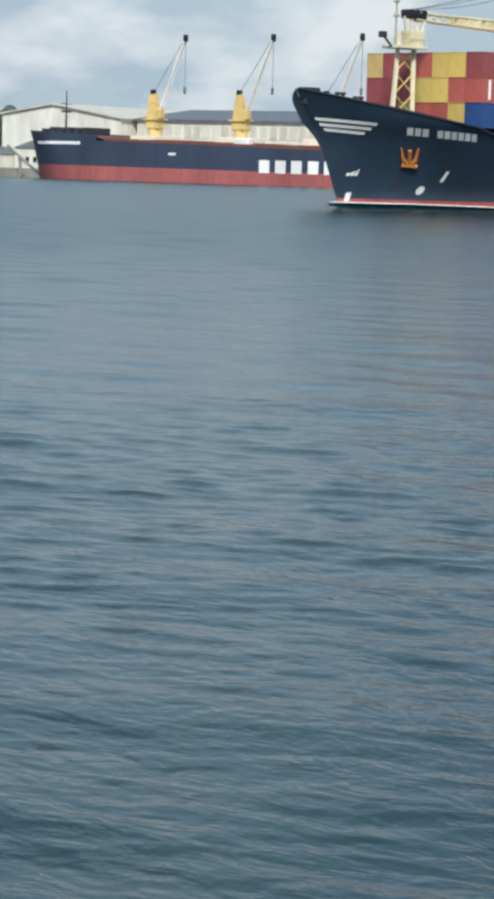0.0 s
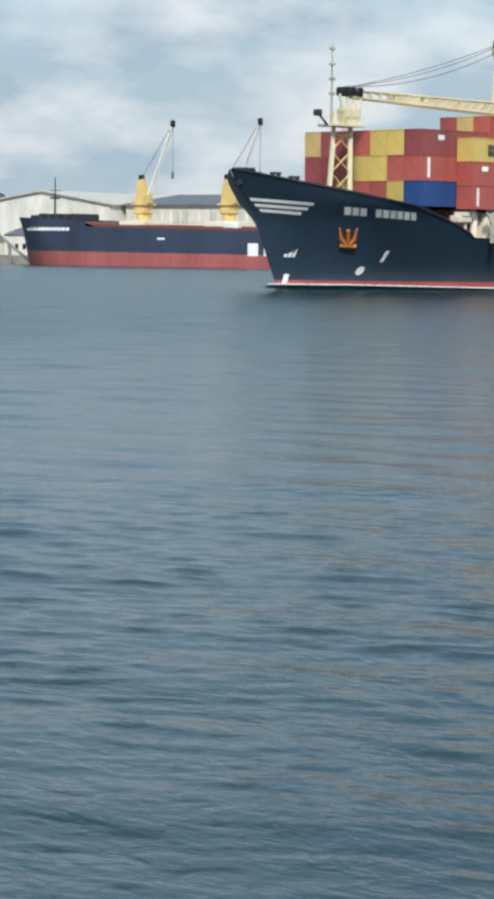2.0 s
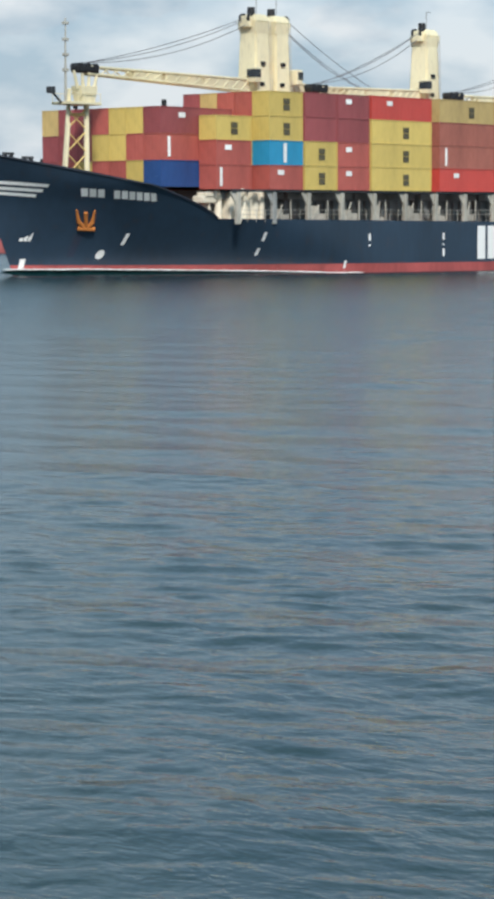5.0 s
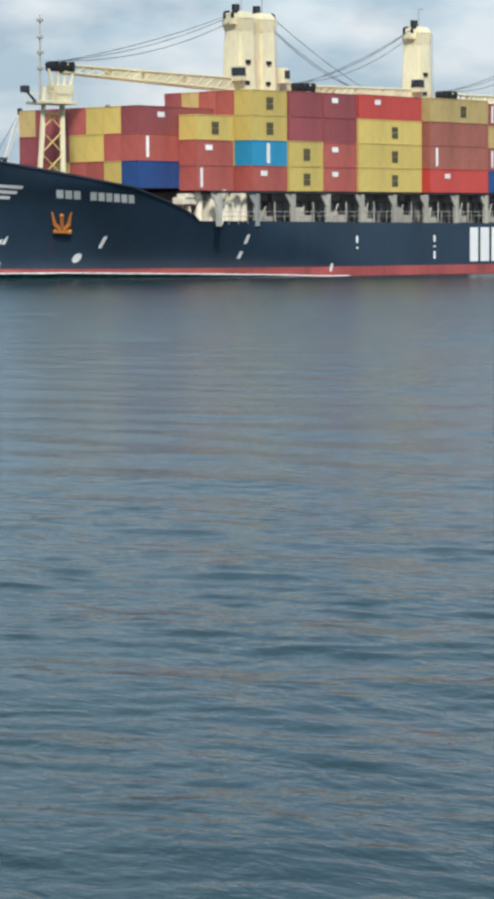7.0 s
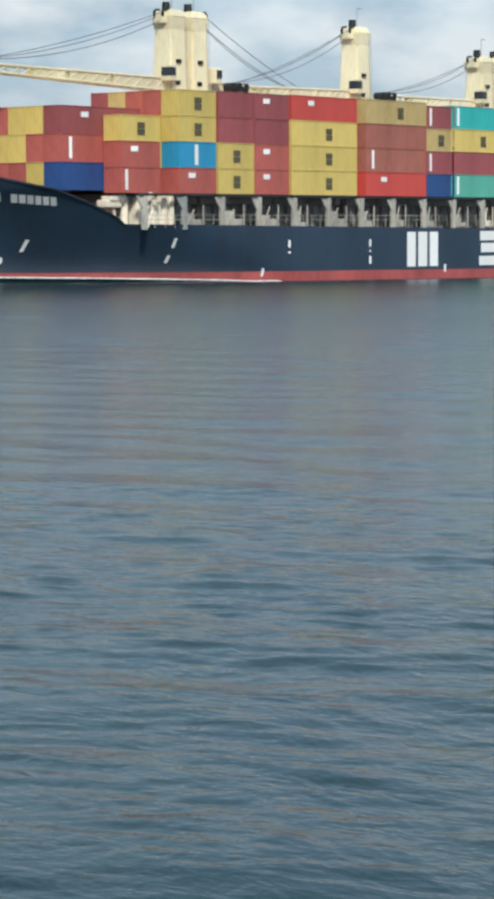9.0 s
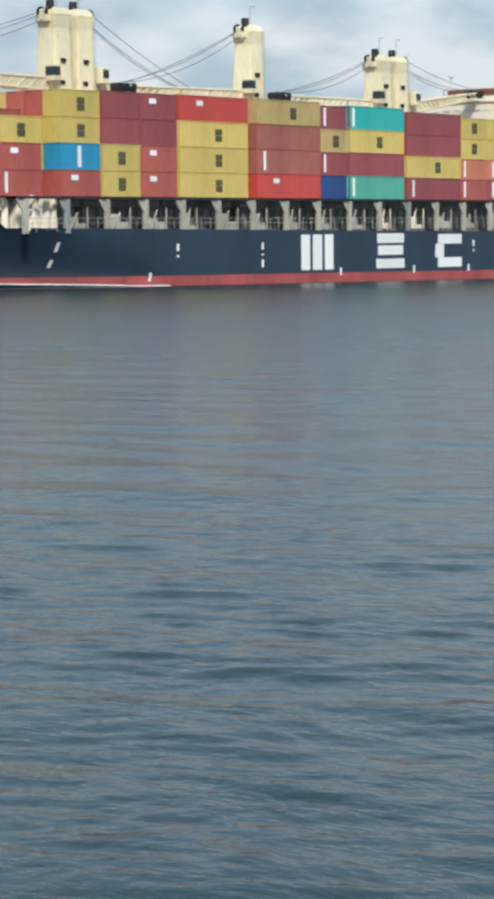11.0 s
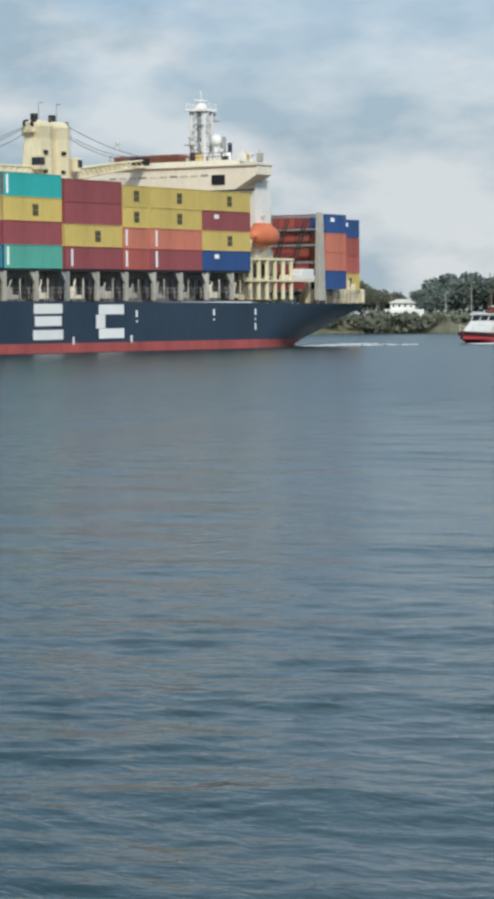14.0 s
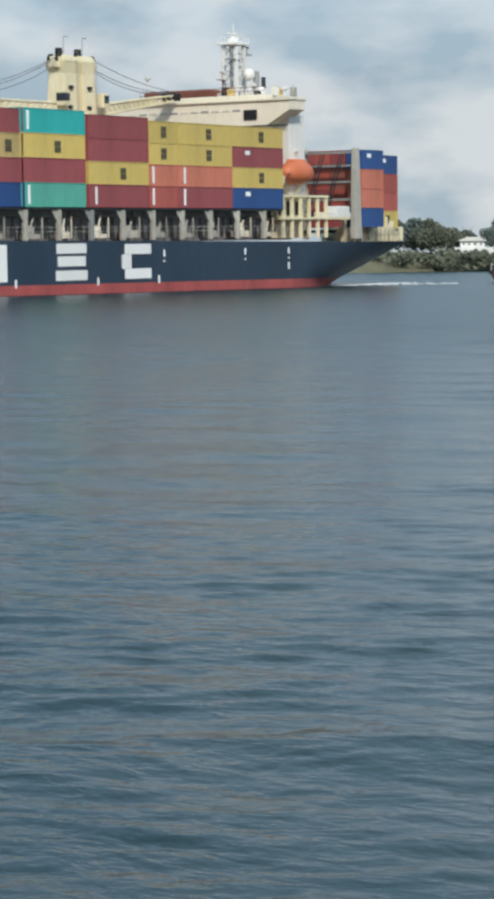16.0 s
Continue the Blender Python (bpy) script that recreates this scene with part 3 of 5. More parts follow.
# deck cranes
def crane(x, y, z0, z1, reach, drop, lean, label):
    """A crane at x, y; its boom points along x by reach (negative: forward)."""
    c = ride(thing("deck_crane", label, "crane", "deck cranes"))
    bm = B()
    taper(bm, x, y, 9.0, z0, 3.2, 3.2, 3.2, 3.2, 0.15)
    taper(bm, x, y, z0, z1, 3.1, 3.0, 2.4, 2.4, 0.18)
    part("tower", bm, CRANE, c)
    bm = B()
    box(bm, x - 1.75, x + 1.75, y - 1.6, y + 1.6, z0 - 0.35, z0 + 0.1, 0.06)
    part("slewing_ring", bm, CRANE, c)
    s = 1 if reach > 0 else -1
    bm = B()
    taper(bm, x, y, z1 - 1.6, z1 - 0.2, 2.5, 2.5, 3.0, 2.8, 0.08)
    taper(bm, x, y, z1 - 0.2, z1 + 0.7, 3.0, 2.8, 2.3, 2.0, 0.12)
    box(bm, x + s * 0.9, x + s * 1.9, y - 0.8, y + 0.8, z1 - 0.9, z1 + 0.5, 0.15)
    part("tower_head", bm, CRANE, c)
    for yy in (-0.6, 0.6):
        bm = B()
        bmesh.ops.create_cone(bm, cap_ends=True, segments=16, radius1=0.6, radius2=0.6, depth=0.35, matrix=pose(x + s * 1.4, y + yy, z1 + 0.2, 90))
        part("sheave", bm, BLACK, c)
    bm = B()
    bmesh.ops.create_cone(bm, cap_ends=True, segments=12, radius1=0.5, radius2=0.45, depth=0.9, matrix=pose(x - 0.6, y, z1 + 1.1))
    part("lamp_housing", bm, BLACK, c, "black lamp housing on the tower's head")
    bm = B()
    beam(bm, (x + 0.4, y, z1 + 0.9), (x + 0.4, y, z1 + 3.0), 0.05, 5)
    beam(bm, (x + 0.4, y, z1 + 3.0), (x + 1.9, y + 0.4, z1 + 3.1), 0.05, 5)
    part("aerial", bm, STEEL, c)
    bm = B()
    box(bm, x + s * 1.5, x + s * 2.6, y - 2.3, y - 0.9, z0 + 1.2, z0 + 3.0, 0.1)
    cab = part("cab", bm, CRANE, c)
    bm = B()
    box(bm, x + s * 1.7, x + s * 2.66, y - 2.36, y - 1.0, z0 + 1.8, z0 + 2.75, 0.03)
    part("cab_window", bm, GLASS, cab)
    for k in range(2):
        bm = B()
        box(bm, x - 0.75 + k * 0.2, x - 0.05 + k * 0.2, y - 1.62, y - 1.2, z0 + 0.9 + k * 2.4, z0 + 1.35 + k * 2.4, 0.03)
        part("vent", bm, BLACK, c)
    bm = B()
    for k in range(22):
        beam(bm, (x + 0.95, y - 1.66 + 0.012 * k, z0 + 0.3 + k * 0.36), (x + 1.35, y - 1.66 + 0.012 * k, z0 + 0.3 + k * 0.36), 0.03, 4)
    for dx in (0.95, 1.35):
        beam(bm, (x + dx, y - 1.68, z0), (x + dx, y - 1.40, z1), 0.035, 4)
    part("ladder", bm, PALE, c, "pale rung ladder up the crane tower")
    bm = B()
    box(bm, x - s * 1.9, x - s * 1.6, y - 0.7, y + 0.7, z0 + 2.0, z0 + 3.6, 0.05)
    box(bm, x - 1.85, x + 1.85, y - 1.75, y + 1.75, z0 + 0.1, z0 + 0.22)
    part("service_platform", bm, CRANE_OCHRE, c)
    # boom: four chords and lacing
    zr, zt = z0 + 0.9, z0 + 0.9 + drop
    a0, tip = x + s * 2.0, x + reach
    bm = B()

    def at(f, j):
        w = 0.9 * (1 - 0.45 * f)
        return Vector((a0 + (tip - a0) * f, y + lean * f + (w if j & 1 else -w), zr + (zt - zr) * f + (w * 0.75 if j & 2 else -w * 0.75)))

    n = 16
    for j in range(4):
        beam(bm, at(0, j), at(1, j), 0.14, 6)
    for k in range(n):
        f0, f1 = k / n, (k + 1) / n
        for p, q in ((0, 1), (1, 3), (3, 2), (2, 0)):
            beam(bm, at(f0, p), at(f1, q), 0.075, 5)
    for f0, f1 in ((0.0, 0.30), (0.32, 0.55), (0.57, 0.74)):
        for p, q in ((0, 2), (1, 3)):
            vs = [bm.verts.new(at(f, j)) for f, j in ((f0, p), (f1, p), (f1, q), (f0, q))]
            bm.faces.new(vs)
    part("boom", bm, CRANE, c, "pale yellow boom of plate and lattice")
    bm = B()
    m = at(1, 0).lerp(at(1, 3), 0.5)
    box(bm, m.x - 1.7, m.x + 1.7, m.y - 0.6, m.y + 0.6, m.z - 0.3, m.z + 0.45, 0.2)
    for k in (-1.2, 0.0, 1.2):
        bmesh.ops.create_cone(bm, cap_ends=True, segments=14, radius1=0.38, radius2=0.38, depth=1.3, matrix=pose(m.x + k, m.y, m.z + 0.35, 90))
    part("boom_head", bm, BLACK, c, "black sheave block at the boom's tip")
    for k, yy in ((0, -0.5), (1, 0.5), (2, 0.0)):
        bm = B()
        a, b = Vector((x + s * 1.4, y + yy, z1 + 0.5 - 0.5 * k)), Vector((m.x, m.y + yy, m.z + 0.8))
        tube(bm, [a.lerp(b, f) + Vector((0, 0, -4 * (0.5 + 0.35 * k) * f * (1 - f))) for f in [i / 12 for i in range(13)]], 0.045)
        part("wire", bm, ROPE, c)
    return c


crane(-76.0, 14.6, 21.6, 30.2, -35.5, 0.1, -5.4, "pale yellow deck crane with its boom lowered forward")
crane(-72.2, 14.6, 21.6, 30.2, 25.3, -0.6, 3.0, "pale yellow deck crane with its boom lowered aft")
crane(-40.8, 14.6, 21.6, 30.4, -27.3, -0.3, -3.2, "pale yellow single deck crane with its boom lowered forward")
crane(-13.1, 14.6, 21.4, 28.2, -25.5, 0.0, -3.0, "pale yellow deck crane beside the bridge with its boom forward")
crane(-9.2, 14.6, 21.4, 28.2, 24.3, 2.6, 3.0, "pale yellow deck crane with its boom resting towards the bridge")

for x0, x1, z in ((-76.8, -71.4, 29.2), (-13.9, -8.4, 27.2)):
    yoke = ride(thing("crane_yoke", "pale yellow steel yoke joining a pair of crane towers", "crane part"))
    bm = B()
    box(bm, x0, x1, 15.9, 16.5, z, z + 1.3, 0.1)
    part("plate", bm, CRANE, yoke)

# accommodation block and bridge
house = ride(thing("accommodation_block", "cream accommodation block with an overhanging navigation bridge", "superstructure"))
bm = B()
box(bm, 16.9, 23.4, 4.0, 26.0, 6.0, 21.2, 0.1)
part("house", bm, CREAM, house)
bm = B()
vs = []
for x in (16.6, 20.4):
    vs.append([bm.verts.new((x, y, z)) for y, z in ((0.0, 24.1), (0.0, 22.9), (3.6, 20.9), (26.4, 20.9), (30.0, 22.9), (30.0, 24.1))])
bm.faces.new(vs[0])
bm.faces.new(vs[1][::-1])
for i in range(6):
    j = (i + 1) % 6
    bm.faces.new([vs[0][j], vs[0][i], vs[1][i], vs[1][j]])
bmesh.ops.recalc_face_normals(bm, faces=bm.faces)
part("bridge", bm, CREAM, house, "cream bridge front with overhanging wings")
bm = B()
box(bm, 16.3, 20.7, -0.15, 30.15, 24.1, 24.35, 0.05)
box(bm, 18.5, 29.0, 5.0, 25.0, 24.3, 25.1, 0.08)
part("bridge_roof", bm, CREAM, house)
bm = B()
box(bm, 19.0, 28.0, 13.5, 24.5, 25.1, 26.1, 0.15)
part("canvas_cover", bm, RUST_ROOF, house, "dark brown cover on the bridge roof")
for k in range(11):
    bm = B()
    y = 7.6 + k * 1.65
    box(bm, 16.54, 16.7, y, y + 1.2, 22.85, 23.1, 0.03)
    part("bridge_window", bm, TRIM if k % 3 else STEEL, house)
bm = B()
box(bm, 16.25, 16.62, 0.3, 29.7, 20.75, 20.95, 0.03)
part("bridge_ledge", bm, DARK, house, "dark ledge under the bridge front")
# solid black block: the recess's shade put in as colour, nothing is cut out
bm = B()
box(bm, 16.4, 18.4, 5.0, 7.0, 21.7, 23.0, 0.08)
part("wing_recess", bm, BLACK, house, "black block for the shade in the recess by the bridge wing")
for d, z in enumerate((9.2, 12.0, 14.8, 17.8)):
    bm = B()
    box(bm, 16.4, 25.2, 2.6, 27.4, z, z + 0.2, 0.03)
    for y in (2.7,):
        for zz in (0.7, 1.15):
            beam(bm, (16.4, y, z + zz), (25.2, y, z + zz), 0.04, 5)
        for k in range(5):
            beam(bm, (16.4 + k * 1.8, y, z), (16.4 + k * 1.8, y, z + 1.15), 0.035, 5)
    part("deck_edge", bm, CREAM, house)
    for k in range(2):
        bm = B()
        box(bm, 19.0 + k * 2.2, 19.7 + k * 2.2, 3.9, 4.1, z + 1.2, z + 1.9, 0.05)
        part("porthole", bm, GLASS, house)
MX, MY = 25.3, 14.0  # radar mast
for sx, sy in ((-1, -1), (1, -1), (1, 1), (-1, 1)):
    bm = B()
    box(bm, MX + sx * 1.0 - 0.22, MX + sx * 1.0 + 0.22, MY + sy * 1.0 - 0.22, MY + sy * 1.0 + 0.22, 25.0, 32.3, 0.04)
    part("mast_leg", bm, OFFWHITE, house, "white square mast leg")
bm = B()
for k in range(4):
    z = 25.4 + k * 1.75
    for sy in (-1.0, 1.0):
        beam(bm, (MX - 1.0, MY + sy, z), (MX + 1.0, MY + sy, z + 1.7), 0.07, 5)
        beam(bm, (MX - 1.0, MY + sy, z + 1.7), (MX + 1.0, MY + sy, z + 1.7), 0.07, 5)
    for sx in (-1.0, 1.0):
        beam(bm, (MX + sx, MY - 1.0, z), (MX + sx, MY + 1.0, z + 1.7), 0.07, 5)
part("mast_bracing", bm, PALE, house)
bm = B()
box(bm, MX - 1.7, MX + 1.7, MY - 1.5, MY + 1.5, 32.3, 32.65, 0.04)
for sy in (-1.4, 1.4):
    beam(bm, (MX - 1.65, MY + sy, 33.4), (MX + 1.65, MY + sy, 33.4), 0.04, 5)
    for k in range(5):
        beam(bm, (MX - 1.65 + k * 0.82, MY + sy, 32.6), (MX - 1.65 + k * 0.82, MY + sy, 33.4), 0.035, 5)
part("mast_platform", bm, OFFWHITE, house)
for x, y, z, w in ((-1.6, -0.6, 30.3, 1.2), (1.7, 0.4, 29.4, 1.5), (-1.7, 0.8, 27.6, 1.3), (1.7, -1.0, 31.0, 1.1)):
    bm = B()
    box(bm, MX + x - w / 2, MX + x + w / 2, MY + y - 0.6, MY + y + 0.6, z, z + 0.12, 0.02)
    beam(bm, (MX + x, MY + y, z), (MX + x, MY + y, z + 1.0), 0.14, 6)
    box(bm, MX + x - 0.4, MX + x + 0.4, MY + y - 0.15, MY + y + 0.15, z + 0.9, z + 1.15, 0.04)
    part("mast_bracket", bm, PALE if w > 1.2 else STEEL, house, "small bracket with a lamp on the mast")
bm = B()
taper(bm, MX, MY, 32.65, 33.5, 1.5, 1.2, 1.1, 0.9, 0.1)
box(bm, MX - 1.6, MX + 1.6, MY - 0.15, MY + 0.15, 33.7, 33.95, 0.05)
beam(bm, (MX, MY, 33.4), (MX - 0.1, MY, 35.2), 0.08, 6)
part("radar_scanner", bm, OFFWHITE, house)
for x, y, z, r in ((0.3, -2.2, 28.3, 0.85), (3.6, -2.0, 26.1, 0.8)):
    bm = B()
    bmesh.ops.create_uvsphere(bm, u_segments=16, v_segments=10, radius=r, matrix=pose(MX + x, MY + y, z))
    beam(bm, (MX + x, MY + y, 25.0), (MX + x, MY + y, z - r * 0.8), 0.2, 6)
    for f in bm.faces:
        f.smooth = True
    part("radome", bm, OFFWHITE, house, "white radome on a short post")
bm = B()
beam(bm, (MX + 4.1, MY - 1.0, 25.0), (MX + 4.1, MY - 1.0, 29.0), 0.45, 12, 0.42)
part("exhaust_pipe", bm, STEEL, house, "grey exhaust pipe")
bm = B()
beam(bm, (MX + 5.0, MY - 1.6, 25.0), (MX + 5.0, MY - 1.6, 28.2), 0.3, 10)
part("exhaust_pipe", bm, DARK, house, "dark exhaust pipe")
# clutter on the monkey island
clutter = random.Random(12)
for k in range(11):
    x, y = 19.2 + clutter.uniform(0, 8.5), 3.4 + k * 0.95
    w, h = clutter.uniform(0.4, 1.1), clutter.uniform(0.5, 1.3)
    bm = B()
    box(bm, x - w / 2, x + w / 2, y - 0.3, y + 0.3, 24.95, 25.1 + h, 0.06)
    beam(bm, (x, y, 25.1), (x, y, 25.6 + h), 0.05, 5)
    part("roof_locker", bm, (PALE, OFFWHITE, CREAM, CRANE_OCHRE, DARK)[k % 5], house)
for x, y, h in ((20.0, 24.5, 28.4), (22.0, 9.0, 26.9), (24.5, 5.5, 26.4)):
    bm = B()
    beam(bm, (x, y, 24.9), (x, y, h), 0.12, 6)
    box(bm, x - 0.35, x + 0.35, y - 0.35, y + 0.35, h - 0.5, h, 0.08)
    part("roof_fitting", bm, OFFWHITE, house)
bm = B()
for z in (25.6, 26.1):
    beam(bm, (18.6, 5.1, z), (18.6, 24.9, z), 0.04, 5)
for k in range(14):
    beam(bm, (18.6, 5.1 + k * 1.52, 25.0), (18.6, 5.1 + k * 1.52, 26.1), 0.035, 5)
part("roof_rail", bm, RUST_ROOF, house, "red-brown rail along the bridge roof")
bm = B()
box(bm, 19.0, 23.0, 1.6, 4.0, 11.9, 22.4, 0.08)
part("side_wall", bm, OFFWHITE, house, "white wall under the bridge wing")
# boat deck on posts
bm = B()
box(bm, 15.2, 27.0, 0.3, 4.2, 11.5, 11.8, 0.04)
part("boat_deck", bm, CRANE, house, "cream boat deck on posts")
bm = B()
box(bm, 15.0, 32.5, 0.2, 4.0, 8.6, 8.9, 0.04)
part("lower_deck", bm, CRANE, house)
for k in range(6):
    for y in (0.4, 3.2):
        bm = B()
        box(bm, 15.4 + k * 2.2, 15.8 + k * 2.2, y, y + 0.4, 6.2, 11.5, 0.04)
        part("deck_post", bm, CRANE, house)
bm = B()
box(bm, 16.5, 23.5, 2.2, 3.1, 6.2, 11.5, 0.05)
part("deck_wall", bm, CRANE, house)
for k in range(3):
    bm = B()
    box(bm, 17.0 + k * 2.2, 18.2 + k * 2.2, 2.1, 2.25, 9.2, 11.0, 0.03)
    part("doorway", bm, DARK, house)
for x in (15.6, 20.4):
    bm = B()
    tube(bm, [(x, 2.0, 11.8), (x, 0.6, 13.2), (x, 0.4, 14.2)], 0.2, 6)
    part("davit", bm, CREAM, house)
    bm = B()
    tube(bm, [(x, 2.4, 11.8), (x, 3.2, 16.8), (x, 1.0, 17.6)], 0.18, 6)
    part("davit", bm, CREAM, house)
lb = ride(thing("lifeboat", "bright orange enclosed lifeboat in its davits", "boat"), 1.4)
bm = B()
bmesh.ops.create_uvsphere(bm, u_segments=24, v_segments=14, radius=1.0, matrix=Matrix.Translation((18.4, 1.0, 14.7)) @ Matrix.Diagonal((3.6, 1.6, 1.7, 1)))
for v in bm.verts:
    if v.co.z < 14.2:
        v.co.z = 14.2 - (14.2 - v.co.z) * 0.85
for f in bm.faces:
    f.smooth = True
part("shell", bm, ORANGE, lb)
bm = B()
box(bm, 16.6, 19.8, 0.3, 1.7, 15.6, 16.5, 0.3)
part("canopy", bm, ORANGE, lb)
bm = B()
beam(bm, (14.9, 0.2, 14.5), (21.3, 0.2, 14.5), 0.08, 6)
part("fender", bm, DARK, lb)

# lashing frame before the after bay
lf = ride(thing("lashing_frame", "pale grey steel lashing frame with a tall post and cross bars", "frame"), 2.6, 0, 0)
for y, w0, w1, d in ((0.6, 2.0, 1.0, 0.8), (8.6, 0.9, 0.7, 0.5), (15.0, 0.9, 0.7, 0.5)):
    bm = B()
    taper(bm, 32.2, y, 6.0, 18.3, w0, d, w1, d * 0.85, 0.05)
    part("post", bm, PALE, lf)
for z in (8.8, 11.2, 13.6, 15.8, 17.6):
    bm = B()
    box(bm, 31.7, 32.5, 0.8, 15.2, z, z + 0.3, 0.03)
    part("cross_bar", bm, STEEL, lf)
for y in (3.6, 6.6):
    bm = B()
    for dx in (-0.25, 0.25):
        beam(bm, (31.5, y + dx + 1.6, 8.8), (31.5, y + dx - 1.2, 17.4), 0.09, 6)
    for k in range(12):
        f = k / 11
        beam(bm, (31.5, y + 1.35 - 2.8 * f, 8.8 + 8.6 * f), (31.5, y + 1.85 - 2.8 * f, 8.8 + 8.6 * f), 0.05, 4)
    part("ladder", bm, DARK, lf)
bm = B()
box(bm, 23.9, 30.4, 0.4, 2.5, 8.9, 9.6, 0.1)
box(bm, 26.4, 30.0, 0.3, 2.0, 8.9, 10.4, 0.15)
part("locker", bm, OFFWHITE, lf)
# stern rail and fittings
bm = B()
for z in (6.6, 7.1, 7.5):
    beam(bm, (33.0, 0.9, z), (53.0, 3.2, z - 0.1), 0.05, 5)
for k in range(13):
    beam(bm, (33.0 + k * 1.66, 0.9 + k * 0.19, 5.3), (33.0 + k * 1.66, 0.9 + k * 0.19, 7.5), 0.05, 5)
part("stern_rail", bm, PALE, ship)
for k in range(7):
    x = 34.0 + k * 2.7
    bm = B()
    box(bm, x, x + 0.6, 2.0 + k * 0.2, 2.6 + k * 0.2, 5.6, 9.0, 0.05)
    part("stern_post", bm, CRANE, ship, "pale yellow post at the stern")
    bm = B()
    box(bm, x + 1.0, x + 2.4, 3.0, 4.2, 5.6, 7.6 + (k % 3) * 0.4, 0.1)
    part("stern_fitting", bm, CRANE, ship, "pale yellow mooring gear at the stern")
bm = B()
box(bm, 34, 50.5, 3.8, 26.2, 6.9, 7.25, 0.05)
part("stern_platform", bm, DARK, ship)

# ---- containers ----
BOX_MESH = {}


def box_mesh(length, height, colour):
    key = (length, height, colour)
    if key not in BOX_MESH:
        bm = B()
        w, r = 2.438, 0.10
        box(bm, 0.05, length - 0.05, 0.05, w - 0.05, 0.05, height - 0.05)
        for x in (0, length - 0.16):
            for y in (0, w - 0.16):
                box(bm, x, x + 0.16, y, y + 0.16, 0, height)
        for z in (0, height - r):
            for y in (0, w - r):
                box(bm, 0.16, length - 0.16, y, y + r, z, z + r)
            for x in (0, length - r):
                box(bm, x, x + r, 0.16, w - 0.16, z, z + r)
        for y in (0.5, 0.95, 1.45, 1.9):
            beam(bm, (0.03, y, 0.12), (0.03, y, height - 0.12), 0.022, 5)
        me = bpy.data.meshes.new("container")
        bm.normal_update()
        bm.to_mesh(me)
        bm.free()
        me.materials.append(BOXES[colour])
        BOX_MESH[key] = me
    return BOX_MESH[key]


PLATE = {}


def plate(name, w, h, material):
    key = (name, round(w, 2), round(h, 2))
    if key not in PLATE:
        bm = B()
        box(bm, 0, w, -0.012, 0.02, 0, h)
        me = bpy.data.meshes.new(name)
        bm.to_mesh(me)
        bm.free()
        me.materials.append(material)
        PLATE[key] = me
    return new(name, PLATE[key])


def container(x, y, z, length, height, colour, mark=""):
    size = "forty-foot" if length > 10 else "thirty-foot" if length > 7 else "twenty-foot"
    c = tagged(new("container", box_mesh(length, height, colour)), f"{colour} {size} steel shipping container stacked on the ship", "container", "containers on the ship")
    if mark == "logo":
        s = 0.52 if length > 7 else 0.42
        for dz, hh, ww in ((0.62, 0.62, 1.15), (1.32, 0.62, 1.15)):
            p = plate("logo_block", ww, hh, LOGO)
            p.parent = c
            p.location = (length * s, 0.0, dz)
            p["label"] = "dark stencilled block"
    elif mark == "stripe":
        p = plate("white_stripe", 0.42, height * 0.78, WHITE)
        p.parent, p.location = c, (length * 0.10, 0.0, height * 0.12)
    elif mark == "mid stripe":
        p = plate("white_stripe", 0.55, height * 0.8, WHITE)
        p.parent, p.location = c, (length * 0.42, 0.0, height * 0.1)
    elif mark == "tag":
        p = plate("white_tag", 1.1, 0.55, WHITE)
        p.parent, p.location = c, (length * 0.25, 0.0, height * 0.6)
    return ride(c, x, y, z)


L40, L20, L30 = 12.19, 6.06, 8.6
Y, O, R, RR, M, BW, S, BL, LB, T, G = "yellow", "ochre", "red", "bright red", "maroon", "brown", "salmon", "blue", "light blue", "teal", "green"
